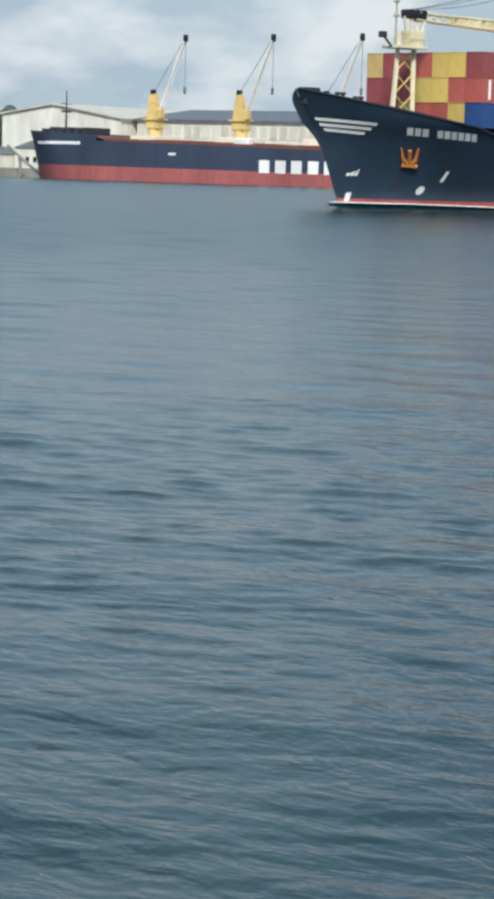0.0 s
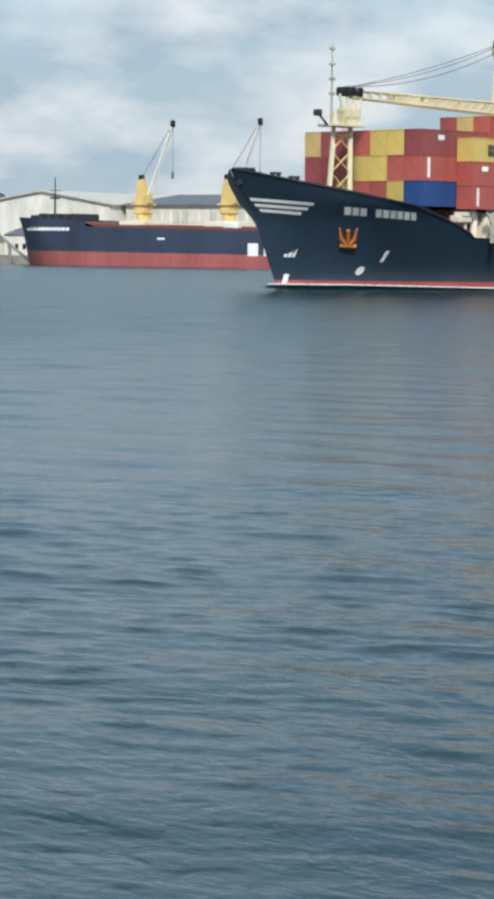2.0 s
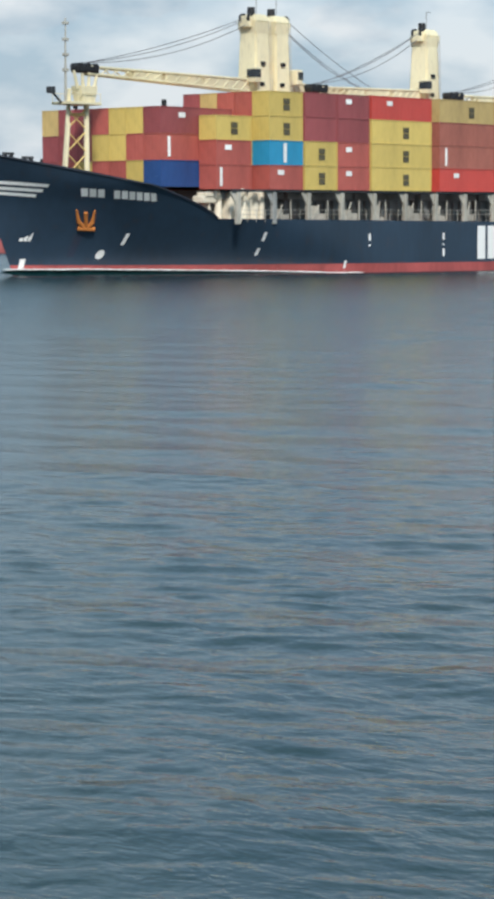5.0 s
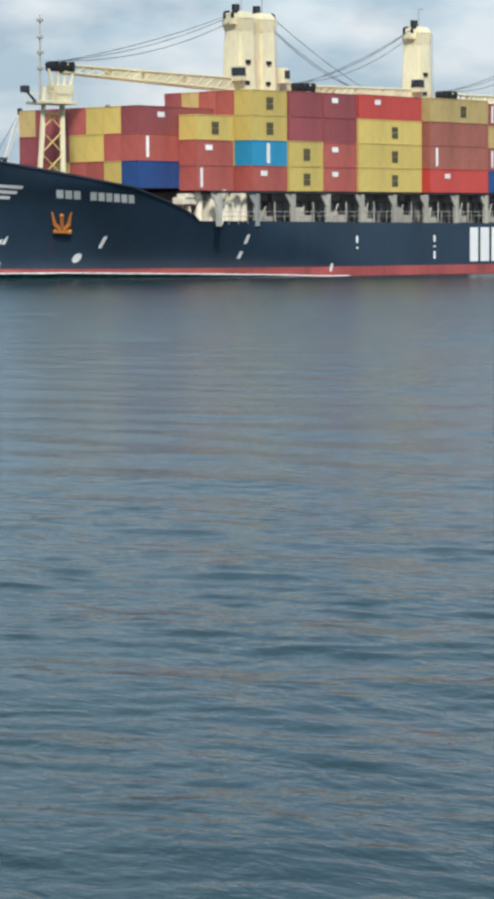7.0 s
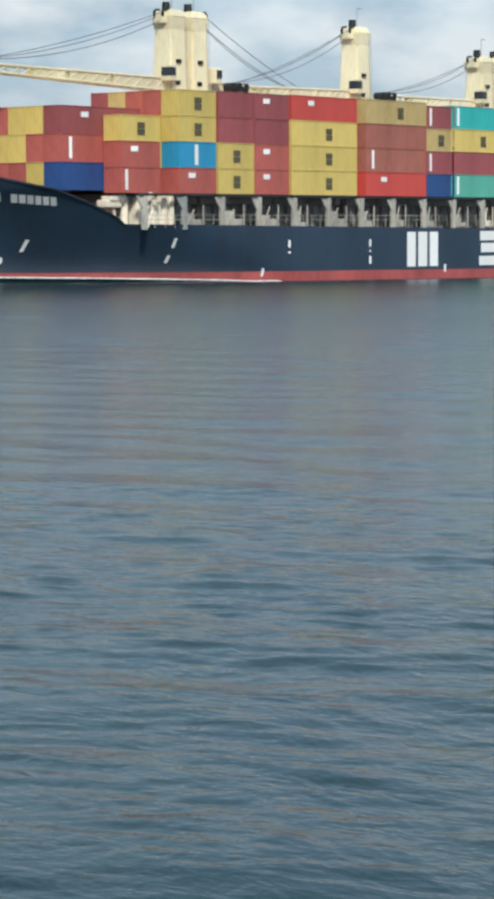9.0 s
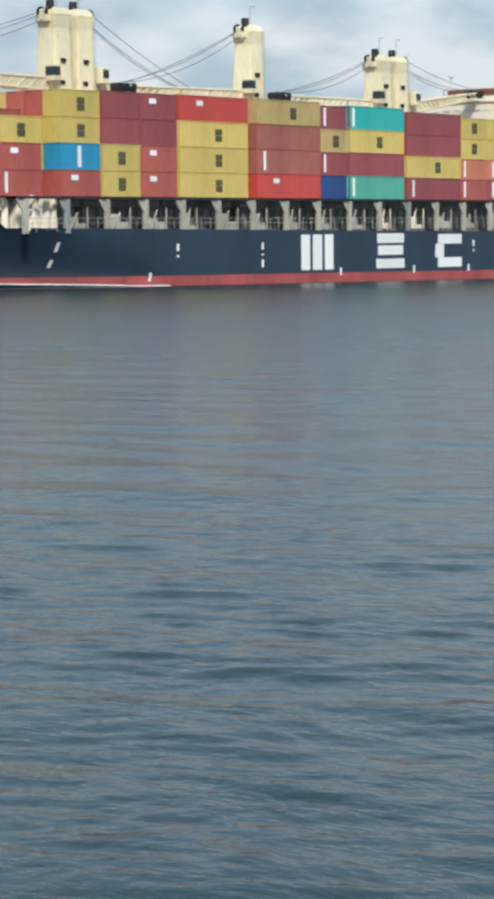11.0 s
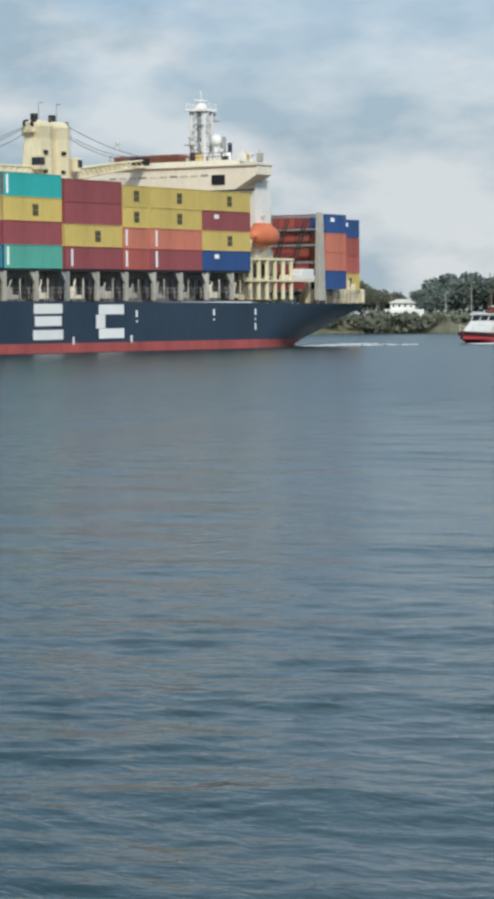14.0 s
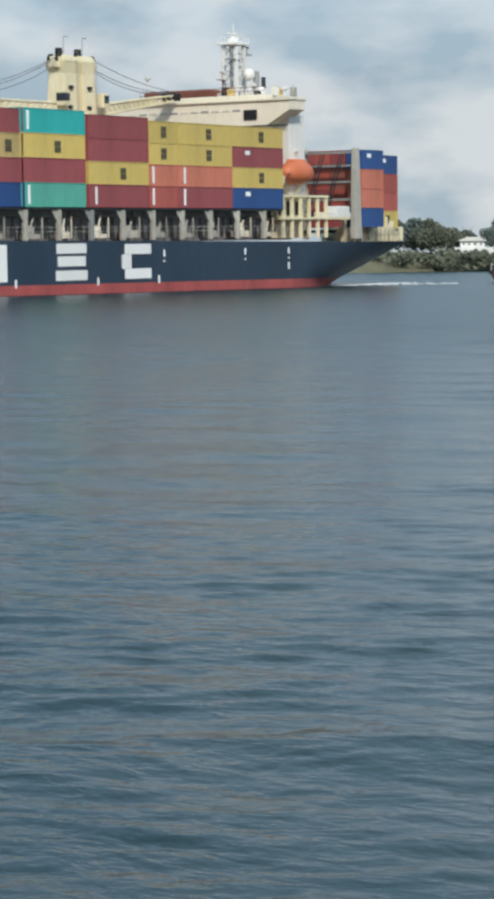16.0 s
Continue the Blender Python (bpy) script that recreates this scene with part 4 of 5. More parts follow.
# front corner x, y, base z, length, height, colours and marks upwards
STACKS = [
    (-85.1, 0.0, 10.02, L20, 2.72, ((Y, "logo"), (Y, "logo"), (M, ""), (M, ""))),
    (-78.9, 0.0, 10.02, L20, 2.72, ((R, "tag"), (R, "tag"), (M, ""), (M, "tag"))),
    (-72.4, 0.0, 10.02, L40, 2.74, ((Y, "logo"), (Y, "logo"), (Y, "logo"), (RR, "tag"))),
    (-58.5, 0.0, 10.02, L40, 2.76, ((RR, "tag"), (BW, "stripe"), (BW, ""), (O, "logo"))),
    (-46.2, 0.0, 10.02, L20 - 0.2, 2.68, ((BL, ""), (M, "stripe"), (O, "logo"), (M, "stripe"))),
    (-41.0, 0.0, 10.02, L40, 2.72, ((G, "stripe"), (M, ""), (Y, "logo"), (T, "stripe"))),
    (-28.2, 0.0, 10.02, L40, 2.64, ((M, "stripe"), (Y, "logo"), (M, ""), (M, ""))),
    (-15.85, 0.0, 10.02, L20, 2.56, ((R, "stripe"), (S, "stripe"), (Y, "logo"), (Y, "logo"))),
    (-9.7, 0.0, 10.02, L40, 2.56, ((M, "stripe"), (S, "stripe"), (Y, "logo"), (Y, "logo"))),
    (2.55, 0.0, 10.02, L40, 2.56, ((BL, "tag"), (Y, "logo"), (M, "tag"), (Y, "logo"))),
    (-91.5, 0.05, 10.02, L20, 2.70, ((R, "tag"), (LB, "mid stripe"), (Y, "logo"), (Y, "logo"))),
    (-99.2, 1.3, 10.02, L20, 2.66, ((R, "stripe"), (R, "tag"), (Y, "logo"))),
    (36.5, 0.6, 7.6, L20, 2.62, ((BL, ""), (S, ""), (S, ""), (BL, "tag"))),
    (45.2, 3.1, 7.3, L20, 2.58, ((Y, "logo"), (R, ""), (R, ""), (BL, "tag"))),
    (36.5, 3.2, 7.6, L20, 2.62, ((M, ""), (R, ""), (BW, ""), (M, ""))),
    (36.5, 5.7, 7.6, L20, 2.62, ((R, ""), (M, ""), (R, ""), (R, ""))),
    (36.5, 8.2, 7.6, L20, 2.62, ((M, ""), (BW, ""), (R, ""), (M, "")))]
for x, y, z, length, height, tiers in STACKS:
    for i, (colour, mark) in enumerate(tiers):
        container(x, y, z + i * (height + 0.02), length, height, colour, mark)
# the foremost bay, whose rows show their ends: colours and marks upwards
FRONT = (((BL, ""), (R, "stripe"), (M, "tag")), ((Y, ""), (R, "tag"), (Y, "")), ((R, ""), (Y, ""), (Y, "")), ((R, ""), (Y, ""), (R, "")),
         ((Y, ""), (M, ""), (M, "")), ((R, ""), (M, ""), (M, "")), ((M, ""), (M, ""), (O, "")))
for row, tiers in enumerate(FRONT):
    for i, (colour, mark) in enumerate(tiers):
        container(-105.5, 3.85 + row * 2.5, 10.28 + i * 2.87, L40, 2.85, colour, mark)
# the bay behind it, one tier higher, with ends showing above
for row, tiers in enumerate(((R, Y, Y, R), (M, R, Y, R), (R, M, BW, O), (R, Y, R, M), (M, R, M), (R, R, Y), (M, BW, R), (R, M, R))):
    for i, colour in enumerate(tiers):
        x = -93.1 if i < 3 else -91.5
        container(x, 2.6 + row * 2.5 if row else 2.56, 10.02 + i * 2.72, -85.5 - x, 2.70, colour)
# second rows behind the outer stacks
rng = random.Random(9)
for x, length, tiers, h in ((-72.4, L40, 4, 2.72), (-58.5, L40, 4, 2.72), (-41.0, L40, 4, 2.70), (-28.2, L40, 4, 2.64), (-9.7, L40, 4, 2.56), (2.55, L40, 4, 2.56)):
    for i in range(tiers):
        container(x, 2.55, 10.02 + i * (h + 0.02), length, h, rng.choice((R, M, BW, Y, BL, R)))
# inner rows, as one mass
inner = {}
for a, b in BAYS[1:-1] + [(2.5, 14.8), (37.0, 48.0)]:
    for row in range(8):
        y = 7.6 + row * 2.5
        for k in range(3 if a < 30 else 2):
            colour = rng.choice((R, M, BW, Y, BL, R, O))
            bm = inner.setdefault(colour, B())
            zb = 10.02 if a < 30 else 9.05
            x1 = min(b, a + L40)
            box(bm, a + 0.1, x1 - 0.1, y, y + 2.44, zb + k * 2.72, zb + k * 2.72 + 2.68)
mass = ride(thing("inner_container_rows", "inner rows of mixed coloured shipping containers", "containers", kind="stuff"))
for colour, bm in inner.items():
    part("inner_boxes", bm, BOXES[colour], mass)


# ---- moored bulk carrier across the harbour: same local axes, at rest ----
FAR = pose(487, 541, 0, 0, 0, -80.5)


def far_half(x, z):
    return max(0.05, 14 * (1 - (1 - clamp((x + 11 + 0.25 * z) / (26 - 0.6 * z))) ** 2) * (1 - 0.25 * clamp((x - 150) / 35) ** 2))


def far_top(x):
    return 13.6 - 0.03 * x if x < 20.5 else 11.3 - 0.018 * (x - 20)


def far_shell(low, high, rows):
    bm = B()
    xs = [-14.2 + 1.2 * i for i in range(29)] + [20.45, 20.55] + [24 + 6.0 * i for i in range(24)]
    grids = []
    for side in (-1, 1):
        g = []
        for xn in xs:
            col = []
            for r in range(rows + 1):
                z = low(xn) + (high(xn) - low(xn)) * r / rows
                x = xn + (3.2 - 0.25 * z) * clamp((-1 - xn) / 13)
                col.append(bm.verts.new((x, 14 + side * far_half(x, z), z)))
            g.append(col)
        for i in range(len(g) - 1):
            for r in range(rows):
                q = [g[i][r], g[i + 1][r], g[i + 1][r + 1], g[i][r + 1]]
                bm.faces.new(q if side < 0 else q[::-1])
        grids.append(g)
    for r in range(rows):
        bm.faces.new([grids[0][-1][r], grids[1][-1][r], grids[1][-1][r + 1], grids[0][-1][r + 1]])
    for f in bm.faces:
        f.smooth = True
    return bm


bulk = thing("bulk_carrier", "moored navy and red bulk carrier with ochre deck cranes", "ship")
bulk.matrix_world = FAR
part("hull", far_shell(lambda x: 4.1 - 0.005 * x, far_top, 5), NAVY_HAZE_WEAR, bulk, "navy blue upper hull")
part("boot_top", far_shell(lambda x: -2.0, lambda x: 4.1 - 0.005 * x, 3), BOOT_HAZED, bulk, "red lower hull paled for haze")
bm = B()
rows = []
for i in range(30):
    x = -10.5 + i * 6.0
    z = far_top(x) - 0.4
    rows.append([bm.verts.new((x, 14 - far_half(x, z) + 0.1, z)), bm.verts.new((x, 14 + far_half(x, z) - 0.1, z))])
for a, b in zip(rows, rows[1:]):
    bm.faces.new([a[0], b[0], b[1], a[1]])
part("deck", bm, DECK, bulk)
bm = B()
ring = [[bm.verts.new((x, y, far_top(x) + dz)) for y, dz in ((0.02, -0.1), (0.02, 0.75), (0.12, 0.75), (0.12, -0.1))] for x in (23.5, 60.0, 100.0, 169.0)]
for a, b in zip(ring, ring[1:]):
    for k in range(4):
        bm.faces.new([a[k], b[k], b[(k + 1) % 4], a[(k + 1) % 4]])
bm.faces.new(ring[0])
bm.faces.new(ring[-1][::-1])
part("deck_rail", bm, DECK, bulk, "red-brown bulwark along the deck")
for i in range(6):
    bm = B()
    box(bm, 36 + i * 22, 50 + i * 22, 5, 23, 10.0 - 0.3 * i, 11.9 - 0.35 * i, 0.2)
    part("hatch_cover", bm, DECK, bulk)
for i, x0 in enumerate((76.7, 82.0, 87.2, 92.6, 97.8)):
    bm = B()
    z0 = 3.35
    box(bm, x0, x0 + 3.4, -0.06, 0.0, z0, z0 + 3.5)
    part("side_mark", bm, WHITE, bulk, "white painted block")
bm = B()
for i in range(12):
    x0 = -3 + i * 1.5
    box(bm, x0, x0 + 1.1, 14 - far_half(x0, 10.4) - 0.2, 14 - far_half(x0, 10.4) + 0.1, 10.0, 10.9)
part("name_bar", bm, WHITE, bulk, "row of small white bars")
bm = B()
box(bm, 46, 48.5, -0.06, 0.0, 7.6, 8.2)
part("hull_mark", bm, WHITE, bulk)
bm = B()
beam(bm, (-1.5, 14, 13.0), (-1.5, 14, 26.0), 0.35, 8, 0.15)
box(bm, -2.2, -0.8, 12.5, 15.5, 19.5, 20.0)
beam(bm, (-1.5, 11.5, 22), (-1.5, 16.5, 22), 0.12, 6)
part("fore_mast", bm, DARK, bulk)
for i in range(6):
    bm = B()
    box(bm, -6 + i * 3, -4.5 + i * 3, 8, 20, 13.0, 14.6 + (i % 2) * 0.5, 0.2)
    part("windlass", bm, DARK, bulk)
bm = B()
box(bm, 67, 72, 1.5, 4, 10.6, 12.8, 0.5)
part("deck_cover", bm, OFFWHITE, bulk)
for x in (31.0, 61.0, 90.0):
    far_crane = tagged(new("bulk_crane"), "ochre deck crane with a raised pale jib", "crane", "cranes of the bulk carrier")
    far_crane.matrix_world = FAR
    bm = B()
    beam(bm, (x, 14, 9.5), (x, 14, 15.0), 2.3, 12, 1.9)
    taper(bm, x, 14, 15.0, 22.0, 4.4, 4.2, 3.4, 3.4, 0.3)
    taper(bm, x - 0.6, 14, 22.0, 25.2, 2.6, 2.6, 1.8, 1.8, 0.2)
    part("tower", bm, CRANE_OCHRE, far_crane)
    bm = B()
    box(bm, x - 2.6, x + 2.6, 11.4, 16.6, 17.6, 18.1)
    box(bm, x + 1.5, x + 3.4, 11.8, 14.0, 18.1, 20.8, 0.2)
    part("platform", bm, CRANE_OCHRE, far_crane)
    bm = B()
    box(bm, x - 1.5, x - 0.2, 13.2, 14.8, 24.2, 26.4, 0.3)
    part("sheave", bm, BLACK, far_crane)
    bm = B()
    for k in (-0.8, 0.8):
        beam(bm, (x + 2.0, 14 + k, 20.5), (x + 10.0, 14 + k * 0.4, 40.5), 0.3, 6)
    for i in range(12):
        f, g = i / 12, (i + 1) / 12
        beam(bm, (x + 2 + 8 * f, 14 - 0.8 + 0.48 * f, 20.5 + 20 * f), (x + 2 + 8 * g, 14 + 0.8 - 0.48 * g, 20.5 + 20 * g), 0.14, 5)
    part("jib", bm, OFFWHITE, far_crane)
    bm = B()
    box(bm, x + 9.5, x + 10.7, 13.4, 14.6, 39.9, 42.0, 0.3)
    part("jib_head", bm, BLACK, far_crane)
    bm = B()
    beam(bm, (x - 0.8, 14, 25.5), (x + 10.0, 14, 41.0), 0.09, 5)
    beam(bm, (x + 10.2, 14, 39.5), (x + 10.2, 14, 27.0), 0.08, 5)
    box(bm, x + 9.85, x + 10.55, 13.7, 14.3, 25.2, 27.2, 0.15)
    part("hoist_wire", bm, ROPE, far_crane)
    bm = B()
    box(bm, x - 4.5, x + 4.5, 8, 20, 9.6, 13.0, 0.2)
    part("mast_house", bm, CREAM, far_crane)

# quay and long shed behind the carrier
bm = B()
box(bm, -420, 330, 34, 900, -4, 2.6, 0.0)
quay = tagged(part("quay", bm, QUAY), "pale concrete quay behind the moored ship", "quay", kind="structure")
quay.matrix_world = FAR


def shed(name, x0, x1, y0, depth, eave, ridge, label, bays):
    """A shed whose ridge runs along x; gable walls at both ends."""
    h = thing(name, label, "building")
    h.matrix_world = FAR
    bm = B()
    y1, ym = y0 + depth, y0 + depth / 2
    pts = [(y0, 2.6), (y1, 2.6), (y1, eave), (ym, ridge), (y0, eave)]
    ends = [[bm.verts.new((x, y, z)) for y, z in pts] for x in (x0, x1)]
    bm.faces.new(ends[0][::-1])
    bm.faces.new(ends[1])
    for i in (0, 1, 2, 3, 4):
        if i in (0, 1, 4):
            j = (i + 1) % 5
            bm.faces.new([ends[0][i], ends[0][j], ends[1][j], ends[1][i]])
    bmesh.ops.recalc_face_normals(bm, faces=bm.faces)
    part("wall", bm, SHED_WALL, h)
    bm = B()
    for ya, yb in ((y0 - 1.2, ym), (y1 + 1.2, ym)):
        za = eave - 0.35
        vs = [bm.verts.new((x, y, z)) for x in (x0 - 0.8, x1 + 0.8) for y, z in ((ya, za), (yb, ridge + 0.1), (yb, ridge + 0.6), (ya, za + 0.5))]
        for f in ((0, 1, 2, 3), (7, 6, 5, 4), (0, 4, 5, 1), (1, 5, 6, 2), (2, 6, 7, 3), (3, 7, 4, 0)):
            bm.faces.new([vs[i] for i in f])
    bmesh.ops.recalc_face_normals(bm, faces=bm.faces)
    part("roof", bm, SHED_ROOF, h)
    n = bays
    for i in range(n):
        bm = B()
        a = x0 + (x1 - x0) * (i + 0.12) / n
        b = x0 + (x1 - x0) * (i + 0.86) / n
        box(bm, a, b, y0 - 0.25, y0 + 0.1, eave - 5.6, eave - 1.8, 0.05)
        part("wall_panel", bm, TRIM, h)
    return h


shed("warehouse", -12, 130, 64, 60, 19.0, 22.4, "long cream warehouse with a grey ridge roof", 40)
gable = thing("gabled_shed", "cream shed with a broad low gable facing the water", "building")
gable.matrix_world = FAR
bm = B()
vs = [[bm.verts.new((x, y, z)) for x, z in ((-62, 2.6), (-14, 2.6), (-14, 18.9), (-41, 23.0), (-62, 19.8))] for y in (58, 140)]
bm.faces.new(vs[0])
bm.faces.new(vs[1][::-1])
for i in range(5):
    j = (i + 1) % 5
    bm.faces.new([vs[0][j], vs[0][i], vs[1][i], vs[1][j]])
bmesh.ops.recalc_face_normals(bm, faces=bm.faces)
part("wall", bm, SHED_WALL, gable)
bm = B()
for (xa, za), (xb, zb) in (((-63.2, 19.7), (-41, 23.1)), ((-41, 23.1), (-12.8, 18.8))):
    q = [bm.verts.new((x, y, z + dz)) for y in (57, 141) for x, z, dz in ((xa, za, 0), (xb, zb, 0), (xb, zb, 0.5), (xa, za, 0.5))]
    for f in ((0, 1, 2, 3), (7, 6, 5, 4), (0, 4, 5, 1), (1, 5, 6, 2), (2, 6, 7, 3), (3, 7, 4, 0)):
        bm.faces.new([q[i] for i in f])
bmesh.ops.recalc_face_normals(bm, faces=bm.faces)
part("roof", bm, TRIM, gable)
bm = B()
box(bm, -37, -30, 57.6, 58.1, 13.5, 16.0)
part("sign_board", bm, TRIM, gable)
for x0, x1, h, m in ((-46, -36, 9, SHED_WALL), (-32, -22, 12, TRIM), (-66, -52, 7, SHED_WALL)):
    k = thing("quay_building", "small pale building on the quay", "building", "small buildings on the quay")
    k.matrix_world = FAR
    bm = B()
    box(bm, x0, x1, 45, 56, 2.6, h, 0.1)
    part("wall", bm, m, k)
    bm = B()
    taper(bm, (x0 + x1) / 2, 50.5, h, h + 2.4, x1 - x0 + 1, 12, (x1 - x0) * 0.5, 1.0)
    part("roof", bm, SHED_ROOF, k)
    bm = B()
    for i in range(3):
        box(bm, x0 + 1.5 + i * 3, x0 + 2.8 + i * 3, 44.85, 45.1, 4.6, 6.2)
    part("window", bm, GLASS, k)
bm = B()
beam(bm, (-40, 34, 9.5), (-16, 20, 1.0), 0.5, 6)
beam(bm, (-30, 28, -2), (-30, 28, 6.0), 0.5, 8)
tagged(part("mooring_dolphin", bm, QUAY), "pale mooring gangway beside the moored bow", "gangway").matrix_world = FAR


# ---- wooded far bank ----
def leaf_clumps(bm, rng, centre, rx, rz, count, size):
    for _ in range(count):
        while True:
            v = Vector((rng.uniform(-1, 1), rng.uniform(-1, 1), rng.uniform(-1, 1)))
            if 0.25 < v.length < 1:
                break
        c = Vector(centre) + Vector((v.x * rx, v.y * rx, v.z * rz))
        s = size * rng.uniform(0.5, 1.2)
        q = Euler((rng.uniform(0, 6.3), rng.uniform(0, 6.3), rng.uniform(0, 6.3))).to_matrix()
        vs = [bm.verts.new(c + q @ Vector(p) * s) for p in ((-1, -0.5, 0), (0, -0.8, 0.25), (1, -0.3, 0), (0.7, 0.6, -0.2), (-0.4, 0.8, 0.1))]
        bm.faces.new(vs)


def tree(x, y, z, height, spread, seed, pale=False, palm=False):
    rng = random.Random(seed)
    t = thing("tree", "broad dark green tree on the far bank" if not palm else "tall thin palm on the far bank", "tree", "trees on the far bank")
    t.matrix_world = pose(x, y, z)
    bm = B()
    th = height * (0.8 if palm else 0.3)
    beam(bm, (0, 0, -0.5), (0.3, 0.1, th), 0.035 * height, 8, 0.018 * height)
    limbs = []
    for k in range(6):
        a = k * 1.05 + rng.uniform(-0.3, 0.3)
        e = Vector((math.cos(a) * spread * 0.55, math.sin(a) * spread * 0.55, th + height * rng.uniform(0.1, 0.42)))
        limbs.append(e)
        beam(bm, (0.3, 0.1, th * 0.85), e, 0.013 * height, 6, 0.005 * height)
    part("trunk", bm, BARK, t)
    bm = B()
    if palm:
        leaf_clumps(bm, rng, (0, 0, height * 0.88), spread * 0.6, height * 0.08, 140, height * 0.035)
    else:
        leaf_clumps(bm, rng, (0, 0, height * 0.5), spread * 0.9, height * 0.42, 1300, height * 0.036)
        for e in limbs:
            leaf_clumps(bm, rng, e, spread * 0.5, height * 0.24, 380, height * 0.033)
        leaf_clumps(bm, rng, (rng.uniform(-1, 1), 0, height * 0.9), spread * 0.35, height * 0.1, 120, height * 0.045)
    part("crown", bm, LEAF_PALE if pale else LEAF, t)
    return t


def far(bearing, distance):
    return distance * math.cos(radians(bearing)), distance * math.sin(radians(bearing))


bm = B()
front, back = [], []
rng = random.Random(3)
for i in range(90):
    b = 34.0 - i * 0.30
    d = 612 + 14 * math.sin(i * 0.4) + rng.uniform(-3, 3) + (40 if b < 24.6 else 0)
    col = []
    for dd, z in ((0, -1.0), (3, 0.4), (14, 3.0 + rng.uniform(-0.6, 0.6)), (30, 4.4 + rng.uniform(-0.4, 0.4)), (120, 5.0), (700, 6.0)):
        x, y = far(b, d + dd)
        col.append(bm.verts.new((x, y, z)))
    front.append(col)
for a, b in zip(front, front[1:]):
    for r in range(5):
        bm.faces.new([a[r], b[r], b[r + 1], a[r + 1]])
bmesh.ops.recalc_face_normals(bm, faces=bm.faces)
tagged(part("bank", bm, GRASS), "scrubby green river bank across the water", "bank", kind="structure")
bm = B()
for i in range(420):
    b = rng.uniform(20, 33)
    x, y = far(b, 615 + rng.uniform(0, 30) + (40 if b < 24.6 else 0))
    leaf_clumps(bm, rng, (x, y, 1.4 + rng.uniform(0, 2.8)), rng.uniform(1.2, 3.2), rng.uniform(0.7, 1.8), 45, 0.6)
tagged(part("bank_shrubs", bm, LEAF_PALE), "olive green scrub along the bank", "shrubs", kind="stuff")
TREES = [(30.6, 650, 9, 6, 0), (29.6, 655, 11, 7, 0), (28.9, 648, 9.5, 6, 0), (28.55, 640, 9.2, 5, 1), (28.1, 640, 7.0, 4.5, 1), (27.75, 668, 6.5, 3.5, 0),
         (26.95, 690, 8.5, 6, 0), (26.55, 700, 12.0, 7.5, 0), (26.05, 700, 12.5, 8, 0), (25.55, 705, 11.0, 7, 0), (25.1, 700, 11.5, 7, 0),
         (24.75, 700, 11.5, 7, 0), (24.3, 715, 8.0, 6, 0), (23.8, 715, 8.0, 6, 0), (23.2, 715, 8.5, 7, 0), (22.5, 715, 9, 7, 0), (21.6, 715, 9, 7, 0)]
for i, (b, d, h, s, pale) in enumerate(TREES):
    x, y = far(b, d)
    tree(x, y, 4.2, h, s, 20 + i, pale == 1)
for i, (b, d, h) in enumerate(((25.55, 690, 10.5), (27.7, 655, 6.5))):
    x, y = far(b, d)
    tree(x, y, 4.2, h, 2.4, 60 + i, palm=True)

for i, (b, d, h, s) in enumerate(((48.75, 820, 20.0, 7), (49.3, 830, 17.5, 8), (41.9, 880, 22.0, 9), (41.2, 900, 20.0, 9))):
    x, y = far(b, d)
    tree(x, y, 2.6, h, s, 80 + i)

villa = thing("villa", "small white villa with a low roof on the bank", "house")
x, y = far(27.55, 636)
villa.matrix_world = pose(x, y, 4.0, 0, 0, 27.5 - 90)
bm = B()
box(bm, -5, 5, -4, 4, -0.6, 2.0, 0.05)
box(bm, -3.6, 2.6, -3, 3, 2.0, 3.6, 0.05)
part("wall", bm, OFFWHITE, villa)
bm = B()
taper(bm, -0.5, 0, 3.6, 4.6, 7.6, 7.2, 3.0, 1.0)
part("roof", bm, TRIM, villa)
for i in range(4):
    bm = B()
    box(bm, -3.0 + i * 1.5, -2.6 + i * 1.5, -3.04, -2.9, 2.6, 3.1)
    part("window", bm, GLASS, villa)
bm = B()
box(bm, -9, 16, -6.0, -5.6, -0.4, 0.5, 0.03)
part("garden_wall", bm, OFFWHITE, villa)
for b, h in ((26.0, 9.0), (24.9, 8.0), (26.6, 6.5)):
    pole = thing("lamp_post", "thin pale lamp post on the bank", "lamp post", "posts on the bank")
    x, y = far(b, 640)
    pole.matrix_world = pose(x, y, 3.8)
    bm = B()
    beam(bm, (0, 0, 0), (0, 0, h), 0.12, 6, 0.08)
    beam(bm, (0, 0, h), (1.2, -0.6, h + 0.15), 0.07, 5)
    part("post", bm, PALE, pole)
jetty = thing("jetty", "pale concrete jetty on piles", "jetty")
x, y = far(23.6, 628)
jetty.matrix_world = pose(x, y, 0, 0, 0, 23.6 - 90)
bm = B()
box(bm, -16, 9, -3, 3, 2.2, 3.0, 0.05)
part("deck", bm, QUAY, jetty)
for k in range(5):
    bm = B()
    box(bm, -14 + k * 5, -12.8 + k * 5, -1, 1, -3, 2.2, 0.05)
    part("pile", bm, DARK, jetty)

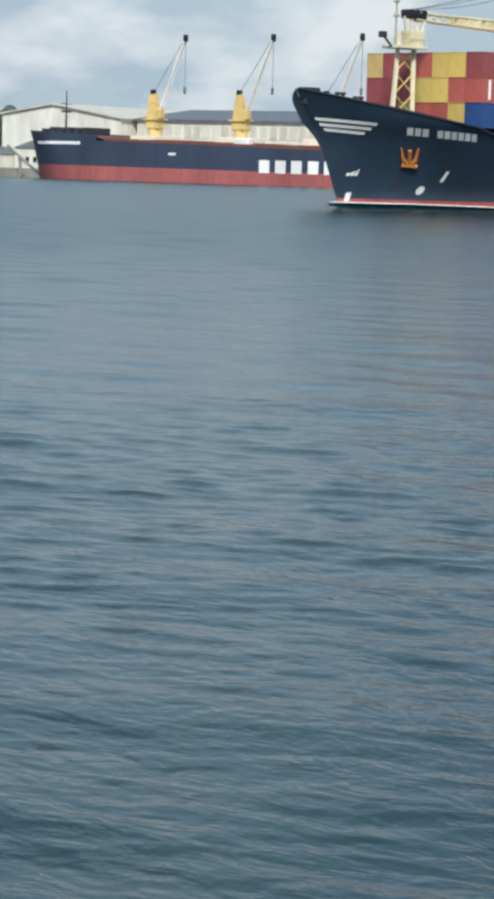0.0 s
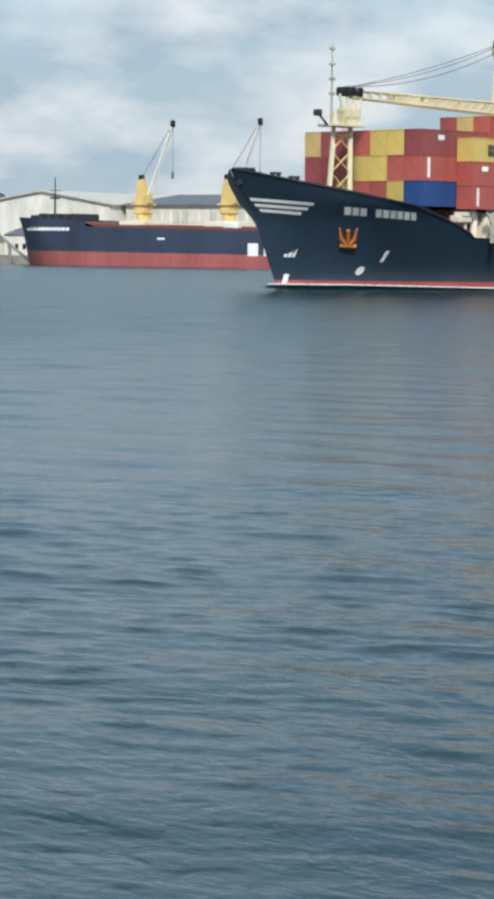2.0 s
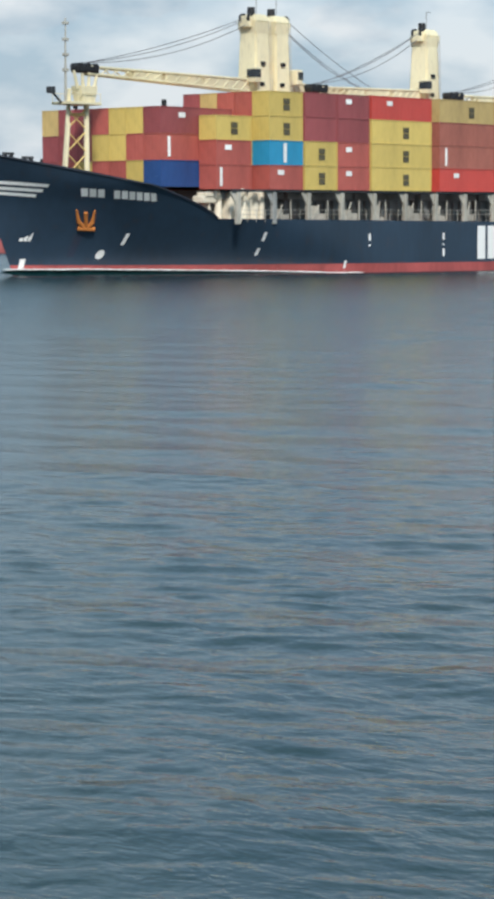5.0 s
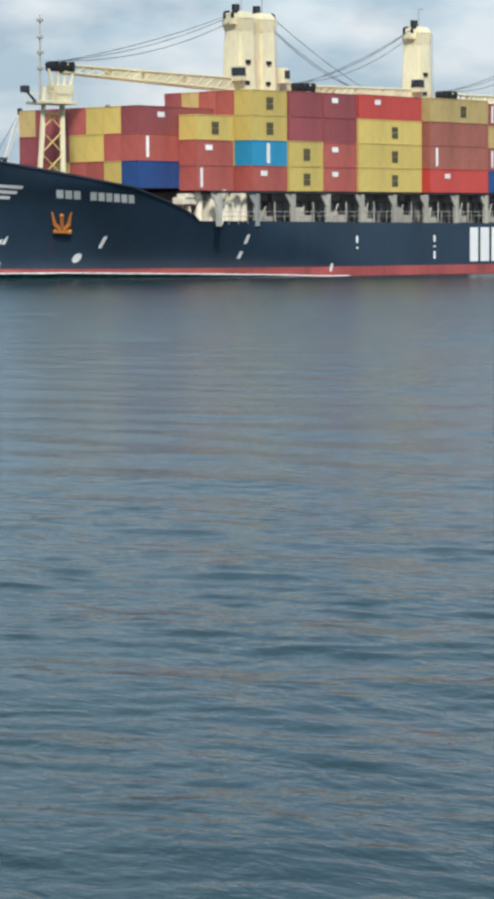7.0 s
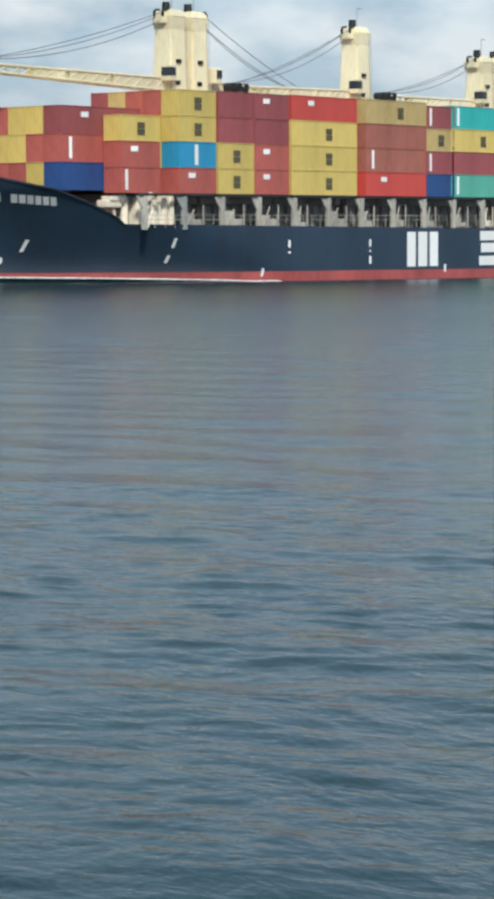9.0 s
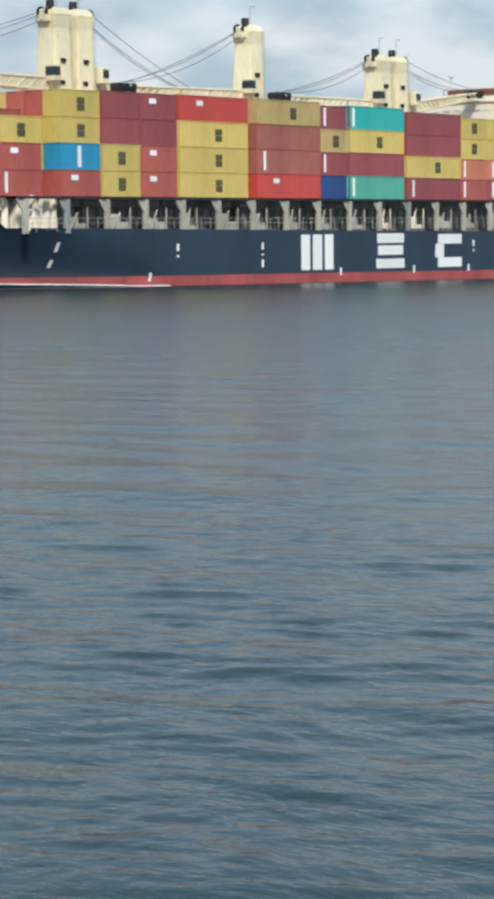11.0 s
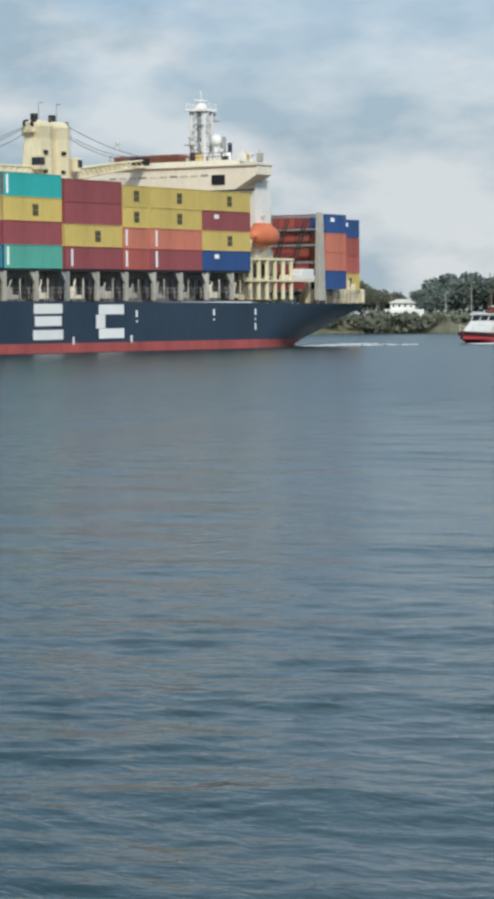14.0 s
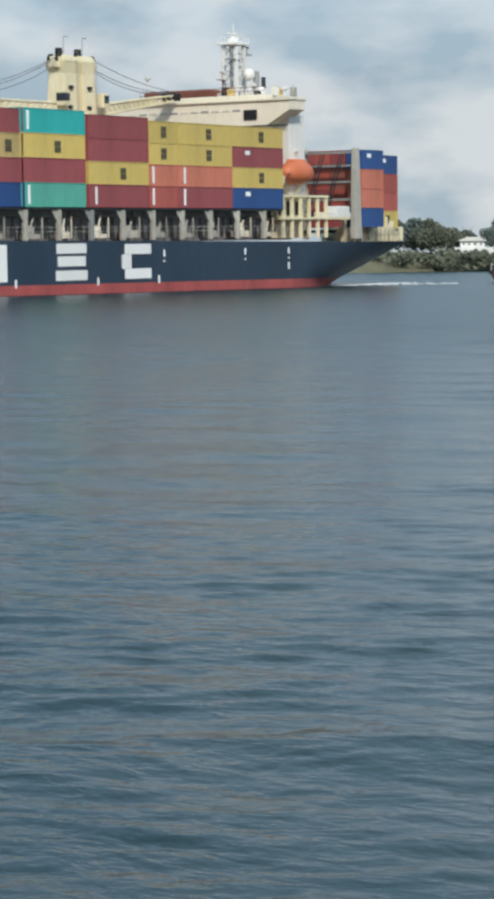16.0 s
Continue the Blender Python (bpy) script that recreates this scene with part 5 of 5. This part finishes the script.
# ---- pilot boat ----
pilot = thing("pilot_boat", "white pilot boat with a red and black hull under way", "boat")
bm = B()
secs = [(0.0, 0.05, 1.9, 0.9), (0.8, 0.8, 1.8, 0.5), (2.2, 1.6, 1.65, 0.1), (4.5, 2.1, 1.5, -0.3), (9.0, 2.2, 1.35, -0.4), (14.4, 2.0, 1.3, -0.4)]
cols = []
for x, b, zt, zb in secs:
    cols.append([bm.verts.new((x + o, sy * b * k, z)) for sy, k, z, o in ((-1, 1, zt, 0), (-1, 1, 0.75, 0.1), (-1, 0.7, zb, 0.6), (1, 0.7, zb, 0.6), (1, 1, 0.75, 0.1), (1, 1, zt, 0))])
for a, b in zip(cols, cols[1:]):
    for i in range(6):
        j = (i + 1) % 6
        bm.faces.new([a[i], a[j], b[j], b[i]])
bm.faces.new(cols[-1])
bm.faces.new(cols[0][::-1])
bmesh.ops.recalc_face_normals(bm, faces=bm.faces)
part("hull", bm, paint("dark_red_hull_paint", (0.44, 0.045, 0.055), 0.45), pilot)
bm = B()
for a, b in zip(secs, secs[1:]):
    for sy in (-1, 1):
        beam(bm, (a[0], sy * (a[1] + 0.05), a[2] - 0.3), (b[0], sy * (b[1] + 0.05), b[2] - 0.25), 0.22, 6)
part("fender", bm, BLACK, pilot)
bm = B()
prof = ((2.6, 1.4), (14.0, 1.3), (14.0, 3.4), (13.4, 4.0), (5.5, 4.05), (4.8, 3.1), (3.7, 2.3))
vs = [[bm.verts.new((x, y, z)) for x, z in prof] for y in (-1.75, 1.75)]
bm.faces.new(vs[0])
bm.faces.new(vs[1][::-1])
for i in range(7):
    j = (i + 1) % 7
    bm.faces.new([vs[0][j], vs[0][i], vs[1][i], vs[1][j]])
bmesh.ops.recalc_face_normals(bm, faces=bm.faces)
bmesh.ops.bevel(bm, geom=list(bm.edges), offset=0.1, segments=2, affect="EDGES")
part("cabin", bm, OFFWHITE, pilot)
bm = B()
box(bm, 5.2, 13.6, -1.95, 1.95, 4.0, 4.18, 0.06)
part("cabin_roof", bm, OFFWHITE, pilot)
for x0, x1, z0, z1, m in ((5.6, 6.4, 2.95, 3.55, GLASS), (7.0, 9.5, 3.0, 3.5, STEEL), (10.7, 13.4, 2.2, 3.6, GLASS)):
    for sy in (-1, 1):
        bm = B()
        box(bm, x0, x1, sy * 1.70, sy * 1.79, z0, z1, 0.04)
        part("window", bm, m, pilot)
for y in (-1.5, -0.45, 0.6):
    bm = B()
    vs = [bm.verts.new((4.85 + (z - 3.2) * 0.74 - o, yy, z)) for o in (0.05, -0.05) for yy, z in ((y, 3.25), (y + 0.9, 3.25), (y + 0.9, 3.85), (y, 3.85))]
    for f in ((3, 2, 1, 0), (4, 5, 6, 7), (0, 1, 5, 4), (1, 2, 6, 5), (2, 3, 7, 6), (3, 0, 4, 7)):
        bm.faces.new([vs[q] for q in f])
    part("windscreen", bm, GLASS, pilot)
bm = B()
taper(bm, 10.4, 0, 4.15, 5.1, 3.6, 2.4, 2.6, 1.8, 0.1)
box(bm, 8.9, 11.9, -1.2, 1.2, 5.1, 5.25, 0.04)
part("flying_bridge", bm, OFFWHITE, pilot)
# added block, no boat part: stands in for a brown roof on the bank behind
bm = B()
box(bm, 6.9, 8.3, -0.9, 0.9, 4.2, 4.7, 0.15)
box(bm, 7.1, 8.1, -0.7, 0.7, 4.7, 5.1, 0.12)
part("life_raft", bm, RUST_ROOF, pilot, "red-brown block standing in for a roof on the bank")
bm = B()
beam(bm, (10.4, 0, 5.1), (10.6, 0, 8.2), 0.26, 8, 0.12)
box(bm, 9.9, 11.1, -0.7, 0.7, 6.6, 6.8, 0.05)
beam(bm, (10.5, -0.9, 7.2), (10.5, 0.9, 7.2), 0.06, 5)
box(bm, 9.8, 11.0, -0.5, 0.5, 5.8, 6.0, 0.05)
part("mast", bm, OFFWHITE, pilot)
bm = B()
beam(bm, (11.6, -1.3, 4.1), (11.6, -1.3, 8.4), 0.07, 5)
part("aerial", bm, OFFWHITE, pilot)
for k in range(3):
    bm = B()
    beam(bm, (14.3, -1.6 + k * 1.6, 0.9), (14.3, -1.6 + k * 1.6, 1.9), 0.36, 10)
    part("stern_fender", bm, BLACK, pilot)
bm = B()
for sy in (-1, 1):
    for a, b in zip(secs[1:], secs[2:4]):
        beam(bm, (a[0], sy * a[1], a[2] + 0.9), (b[0], sy * b[1], b[2] + 0.9), 0.035, 5)
        beam(bm, (a[0], sy * a[1], a[2]), (a[0], sy * a[1], a[2] + 0.9), 0.035, 5)
for x in (12.9, 14.2):
    for sy in (-1, 1):
        beam(bm, (x, sy * 1.8, 1.3), (x, sy * 1.8, 2.4), 0.05, 5)
part("rail", bm, OFFWHITE, pilot)


for ob in pilot.children:  # twenty-one metres over all
    ob.data.transform(Matrix.Diagonal((1.45, 1.32, 1.08, 1)))


def foam_patch(name, label, pieces, seed, lift=lambda x: 0.0):
    """Broken white water: many small low lumps."""
    rng = random.Random(seed)
    bm = B()
    for x, y, rx, ry, n in pieces:
        for _ in range(n):
            cx, cy = x + rng.gauss(0, rx), y + rng.gauss(0, ry)
            r = rng.uniform(0.1, 0.34)
            m = Matrix.Translation((cx, cy, 0.01 + lift(cx))) @ Euler((0, 0, rng.uniform(0, 3))).to_matrix().to_4x4() @ Matrix.Diagonal((r * 2.6, r, r * 0.35, 1))
            bmesh.ops.create_icosphere(bm, subdivisions=1, radius=1.0, matrix=m)
    return tagged(part(name, bm, FOAM), label, "foam", kind="stuff")


pilot_wake = foam_patch("pilot_boat_wake", "white wash along and behind the pilot boat", [(i * 1.5, -3.1, 0.7, 0.35, 40) for i in range(-1, 15)] + [(22 + i * 2.2, -1.0, 1.2, 0.8 + 0.05 * i, 34) for i in range(18)], 5)
ship_wake = foam_patch("bow_foam", "thin white foam line along the bow", [(x, HALF - half_breadth(x, 1.4) - 0.5, 0.6, 0.16, 34 if x < -92 else 16) for x in [-117 + 0.8 * i for i in range(52)]], 6, lambda x: 0.62 * clamp((-80 - x) / 30.0) ** 0.7)
bm = B()
cols = []
for i in range(48):
    x = -118.5 + i * 0.9
    up = 0.62 * clamp((-80 - x) / 30.0) ** 0.7 * clamp((x + 119) / 1.5)
    y = HALF - half_breadth(x, 1.4)
    cols.append([bm.verts.new((x + o, y + dy, z)) for dy, z, o in ((0.6, up, 0), (-0.5, up * 0.95, 0), (-1.3, up * 0.45, 0.2), (-2.2, up * 0.12, 0.4), (-3.2, -0.06, 0.6))])
for a, b in zip(cols, cols[1:]):
    for r in range(4):
        bm.faces.new([a[r + 1], b[r + 1], b[r], a[r]])
for f in bm.faces:
    f.smooth = True
bow_swell = tagged(part("bow_wave", bm, WATER), "low smooth bow wave along the hull", "wave", kind="stuff")
stern_wake = foam_patch("stern_wash", "pale churned water behind the stern", [(36 + i * 1.8, 4 + 0.3 * i, 1.2, 2.0, 16) for i in range(14)] + [(40 + i * 3.0, -2.0 - 0.4 * i, 1.0, 0.4, 8) for i in range(6)], 7)


# ---- movement ----
def ship_pose(t):
    return pose(330 - 4.521 * t, 169.62, 0, 0, 0, 0.0869 * (t - 8))


TRIM_TURN = pose(0, 0, 0, 0, -0.4613, 0)
TIMES = (0.0, 4.0, 8.0, 12.0, 16.0)


def pilot_pose(t):
    x, y = far(26.90, 362)
    return pose(x - 6.4 * (t - 15.58), y, -0.25, 0, -1.0, 0)


def motions():
    walk(ship, [(t, ship_pose(t) @ TRIM_TURN) for t in TIMES])
    for ob, m in RIDERS:
        walk(ob, [(t, ship_pose(t) @ TRIM_TURN @ m) for t in TIMES])
    for ob in (ship_wake, stern_wake, bow_swell):
        walk(ob, [(t, pose(0, 0, -0.1) @ ship_pose(t)) for t in TIMES])
    walk(pilot, [(t, pilot_pose(t)) for t in TIMES])
    walk(pilot_wake, [(t, pilot_pose(t) @ pose(0, 0, 0.15, 0, 1.0, 0)) for t in TIMES])
    walk(water, [(t, pose(-0.12 * t, -0.18 * t, 0)) for t in TIMES])


motions()
